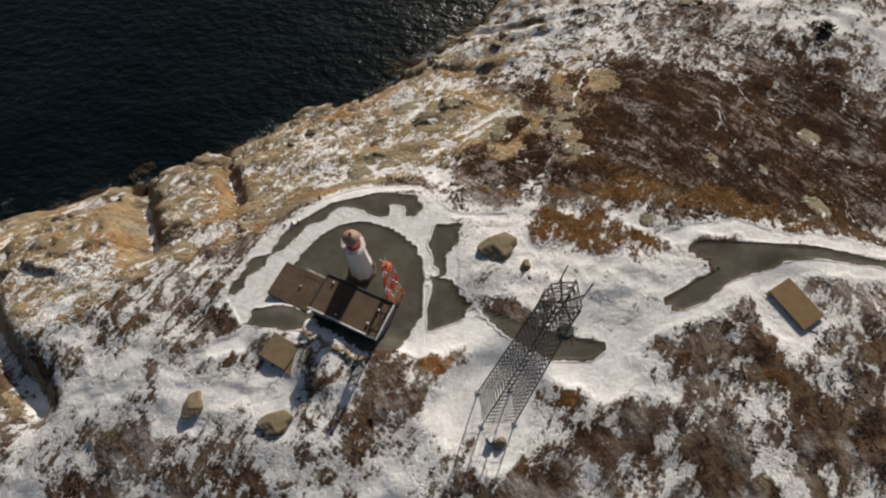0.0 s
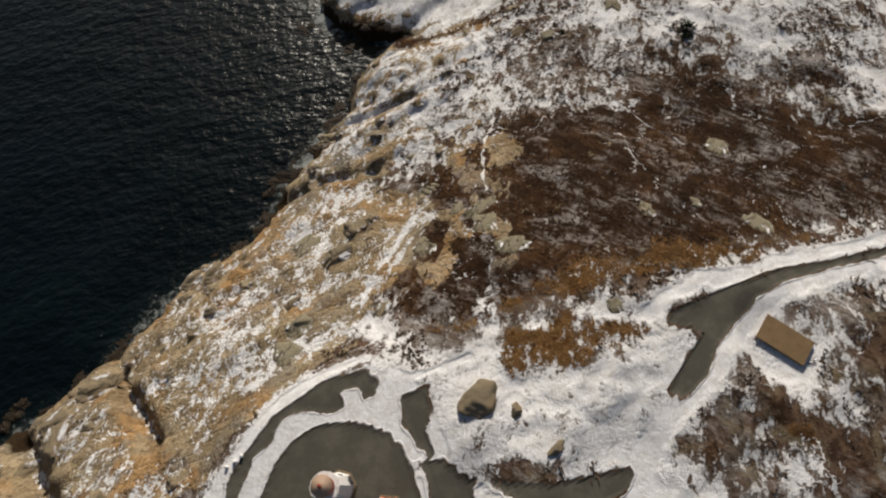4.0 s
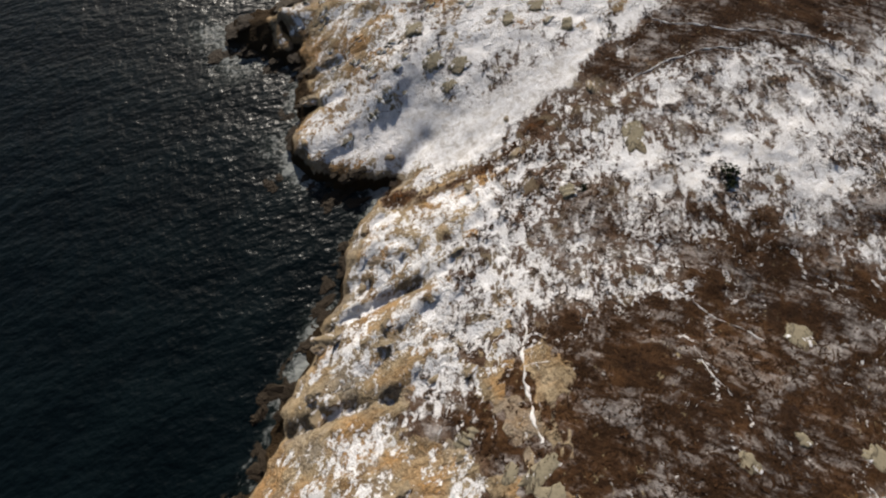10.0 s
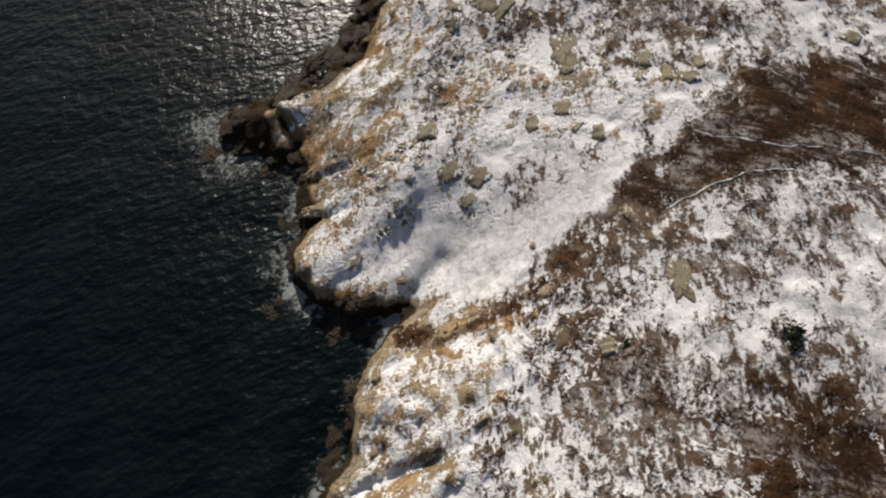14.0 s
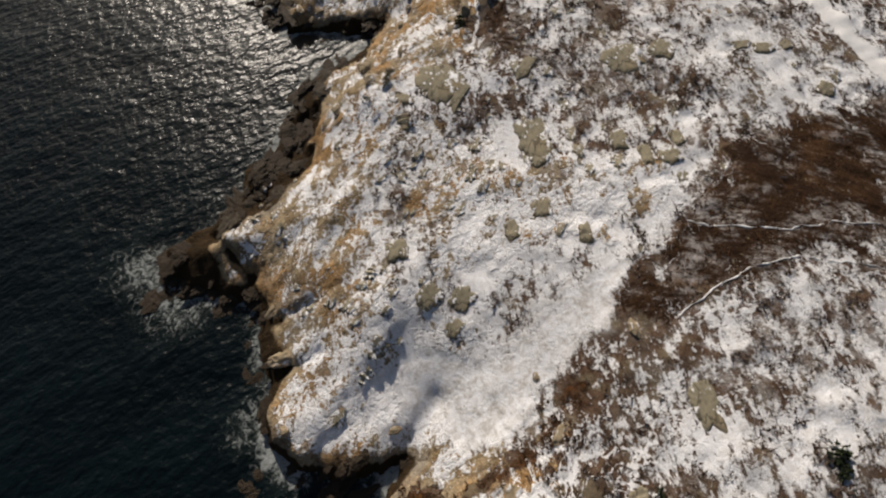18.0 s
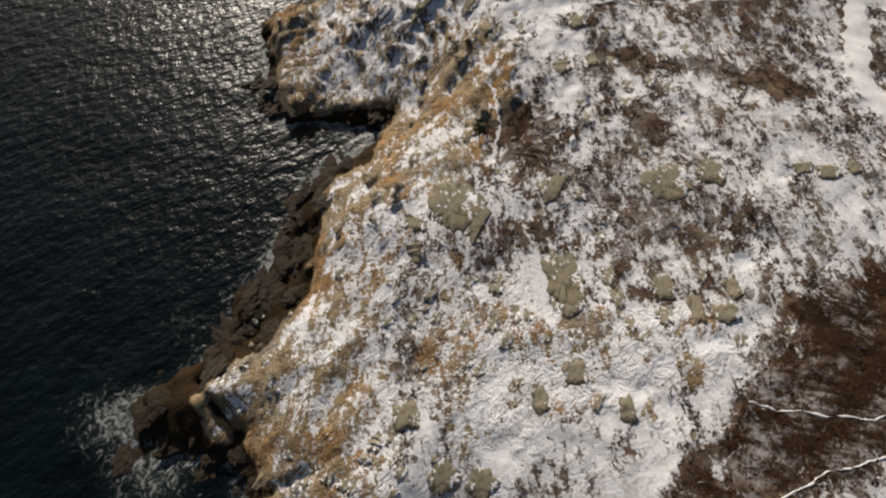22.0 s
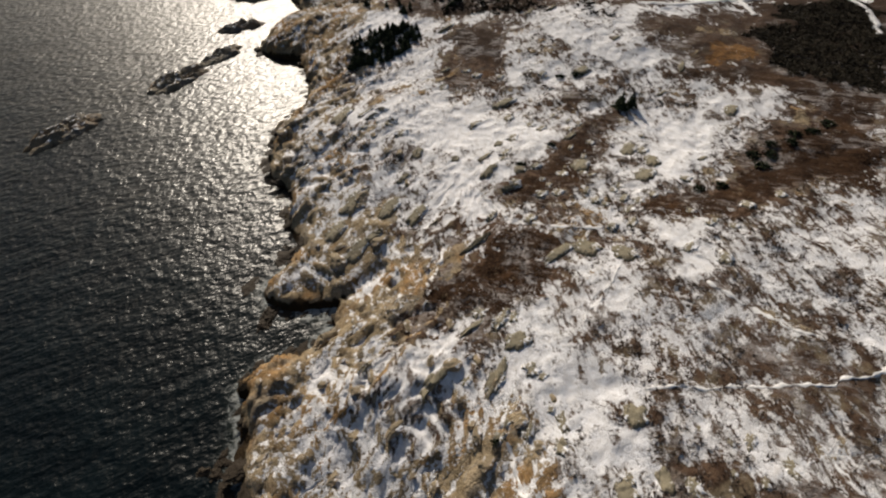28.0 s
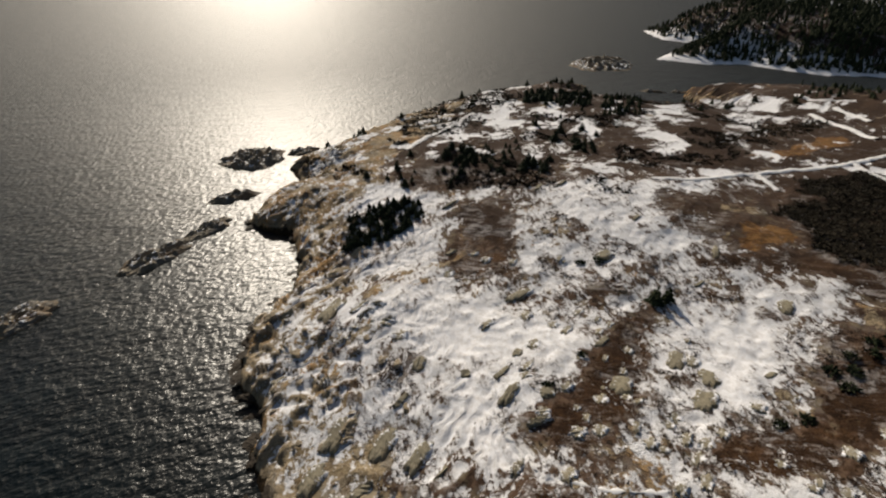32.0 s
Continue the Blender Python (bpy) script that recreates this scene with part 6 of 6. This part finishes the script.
# ---- low plants, too many to count ----
def tufts(name, places, size, up, blades, material, label, category, seed):
    """Many small tufts of narrow upright blades in one mesh."""
    r = np.random.default_rng(seed)
    p = np.array([(x, y, h) for x, y, h, d in places])
    n = len(p)
    s = size * r.uniform(0.6, 1.4, (n, 1, 1))
    root = p[:, None, :] + np.concatenate([r.normal(0, 0.33, (n, blades, 2)) * s, np.full((n, blades, 1), -0.05)], 2)
    lean = np.concatenate([r.normal(0, 0.45, (n, blades, 2)) * s, up * r.uniform(0.5, 1.1, (n, blades, 1)) * (0.6 + 0.4 * s / size)], 2)
    a = r.uniform(0, 2 * np.pi, (n, blades, 1))
    side = np.concatenate([np.cos(a), np.sin(a), np.zeros_like(a)], 2) * s * r.uniform(0.10, 0.24, (n, blades, 1))
    co = np.stack([root - side, root + side, root + lean + 0.25 * side], 2).reshape(-1, 3)
    me = bpy.data.meshes.new(name)
    count = len(co) // 3
    me.vertices.add(len(co)), me.loops.add(len(co)), me.polygons.add(count)
    me.vertices.foreach_set("co", co.ravel())
    me.loops.foreach_set("vertex_index", np.arange(len(co)))
    me.polygons.foreach_set("loop_start", np.arange(0, len(co), 3))
    me.update(calc_edges=True)
    me.materials.append(material)
    return tagged(new(name, me), label, category, kind="stuff")


def shares(x, y, h, d):
    (snow, heath, grass, rock), (tar, *_), _ = cover(x, y, h, d)
    return snow, heath, grass, rock, tar


def on_scrub(x, y, h, d):
    snow, heath, grass, rock, tar = shares(x, y, h, d)
    return (d > 6) & (heath < 0.4) & (grass < 0.4) & (rock < 0.5) & (tar < 0.2) & (snow < 0.60) & (rng.random(len(x)) < 0.35 + 0.9 * fbm(x, y, 9, 3))


def on_heath(x, y, h, d):
    snow, heath, grass, rock, tar = shares(x, y, h, d)
    return (heath > 0.45) & (tar < 0.2) & (grass < 0.5)


def on_grass(x, y, h, d):
    snow, heath, grass, rock, tar = shares(x, y, h, d)
    return (grass > 0.4) & (tar < 0.2)


tufts("scrub", scatter(12000, (-60, 230), (-6, 300), on_scrub), 0.85, 0.3, 9, TWIGS, "leafless grey-brown scrub over thin snow", "scrub", 1)
tufts("heather", scatter(13000, (-5, 240), (30, 260), on_heath), 0.9, 0.09, 8, HEATHER, "low dark brown heather", "heather", 2)
tufts("dead_grass", scatter(1400, (-5, 85), (28, 50), on_grass), 0.8, 0.1, 8, STRAW, "orange-brown dead grass tufts", "grass", 3)


BRUSH = twig_material("dark_brush", (0.014, 0.012, 0.008), (0.038, 0.029, 0.017))
tufts("low_brush", scatter(2600, (250, 360), (200, 260), lambda x, y, h, d: inside(x, y, DARK_WOOD) + 14 * fbm(x, y, 16, 4, 0.6) > 2), 2.2, 0.7, 9, BRUSH, "low dark olive-brown brush on the heath", "brush", 4)


tufts("dark_brush", scatter(2600, (185, 470), (285, 482), lambda x, y, h, d: (d > 3) & (fbm(x, y, 24, 4, 0.6) > 0.16) & (0.8 * x + 0.6 * y > 372)), 1.9, 1.1, 8, BRUSH, "patches of dark brush on the far plateau", "brush", 6)


# ---- far woods and houses across the bay ----
def far_woods(count, seed):
    r = np.random.default_rng(seed)
    spots = scatter(count, (600, 1150), (230, 640), lambda x, y, h, d: (d > 7) & (x + 0.3 * y > 770) & (rng.random(len(x)) < 0.75 + fbm(x, y, 60, 2)))
    for loop in ([(379.3, 396.3), (446.3, 407.5), (359.2, 353.3), (339.8, 367)], [(353.2, 435.1), (366.1, 422.4), (346.3, 405.3), (335, 417.8)],
                 [(543.1, 341), (590, 310), (509.2, 281.9), (483.3, 319.1)], [(368.4, 421.4), (400.3, 417.3), (357.4, 385.2), (341.2, 398.2)]):
        xs, ys = [p[0] for p in loop], [p[1] for p in loop]
        spots += scatter(75, (min(xs), max(xs)), (min(ys), max(ys)), lambda x, y, h, d: (inside(x, y, loop) > 0) & (d > 1))
    co, faces = [], []
    for x, y, h, d in spots:
        up, w, a0 = r.uniform(3.5, 8) * (0.62 if x < 600 else 1), r.uniform(1.2, 2.4) * (r.uniform(0.5, 1.3) if x < 600 else 1.15), r.uniform(0, 6.3)
        b = len(co)
        for tier, (f, wide) in enumerate(((0.0, 1.0), (0.35, 0.72), (0.66, 0.4))):
            for k in range(5):
                a = a0 + tier + k * 1.2566
                s = w * wide * r.uniform(0.6, 1.2)
                co.append((x + s * math.cos(a), y + s * math.sin(a), h + up * f + r.uniform(-0.2, 0.2)))
            co.append((x, y, h + up * min(1, f + 0.5)))
            for k in range(5):
                faces.append((b + 6 * tier + k, b + 6 * tier + (k + 1) % 5, b + 6 * tier + 5))
    me = bpy.data.meshes.new("far_woods")
    me.from_pydata(co, [], faces)
    me.materials.append(NEEDLES)
    return tagged(new("far_woods", me), "dark spruce woods on distant snowy land", "woods", kind="stuff")


far_woods(9000, 5)


def far_house(x, y, turn, a, b, up):
    z = ground_at(x, y)
    top = thing("far_house", x, y, z, turn, "distant white house with snowy gabled roof among woods", "house", "white houses across the bay")
    part("wall", box(bmesh.new(), 0, 0, -1, a, b, up + 1, 0.05), WHITE, top)
    for s in (-1, 1):
        part("roof", box(bmesh.new(), 0, s * b * 0.27, up + b * 0.20, a + 0.8, b * 0.66, 0.25, 0.03, Matrix.Rotation(radians(-38 * s), 4, "X")), TRIM, top, "snowy roof slope")
    for k in (-0.3, 0.0, 0.3):
        part("window", box(bmesh.new(), k * a, -b / 2 - 0.02, up * 0.45, 1.2, 0.1, 1.3), DOOR, top)


far_house(846, 480, 20, 14, 9, 6), far_house(808, 462, 60, 10, 8, 5)


# ---- junipers ----
def juniper_mesh(seed):
    r = random.Random(seed)
    bm = bmesh.new()
    for k in range(90):
        a, e = r.uniform(0, 2 * math.pi), r.uniform(0.15, 1.5)
        d = Vector((math.cos(a) * math.cos(e), math.sin(a) * math.cos(e), 0.55 * math.sin(e))) * r.uniform(0.55, 1.0)
        s = Vector((r.uniform(-1, 1), r.uniform(-1, 1), r.uniform(-0.4, 0.4))).normalized() * 0.17
        t = d.cross(s).normalized() * 0.15
        vs = [bm.verts.new(v) for v in (d * 0.75 - s, d * 0.8 + t, d * 1.12, d * 0.8 - t)]
        bm.faces.new(vs[:3]), bm.faces.new((vs[0], vs[2], vs[3]))
    return mesh_of("foliage", bm, NEEDLES)


JUNIPERS = [juniper_mesh(300 + k) for k in range(4)]
for k, (x, y, s) in enumerate([(74, 80.3, 2.0), (72.6, 78.6, 1.5), (53.6, 91.1, 1.2), (92.1, 176.4, 1.8), (93.5, 178, 1.2), (104.5, 194.3, 1.0), (211, 210.1, 2.6), (214, 207, 2.4), (218, 209, 2.2), (208, 206, 2.6), (222, 206, 2.4),
    (186.6, 210.5, 2.0), (192, 208, 2.2), (226.8, 207.5, 2.4), (232, 205, 2.6), (238.6, 204, 2.6), (161.3, 245.8, 1.8), (174.8, 247.6, 1.6), (210.1, 269.7, 2.6), (206, 273, 2.0)]):
    top = thing("juniper", x, y, ground_at(x, y) - 0.05, 40 * k, "low dark evergreen juniper bush in snow", "bush", "junipers on the headland")
    ob = new("foliage", JUNIPERS[k % 4])
    ob.parent = top
    ob.matrix_basis = Matrix.Diagonal((s, s, s * 0.9, 1))
    part("stem", rod(bmesh.new(), (0, 0, -0.1), (0, 0, 0.5 * s), 0.07, 0.03), BARK, top)
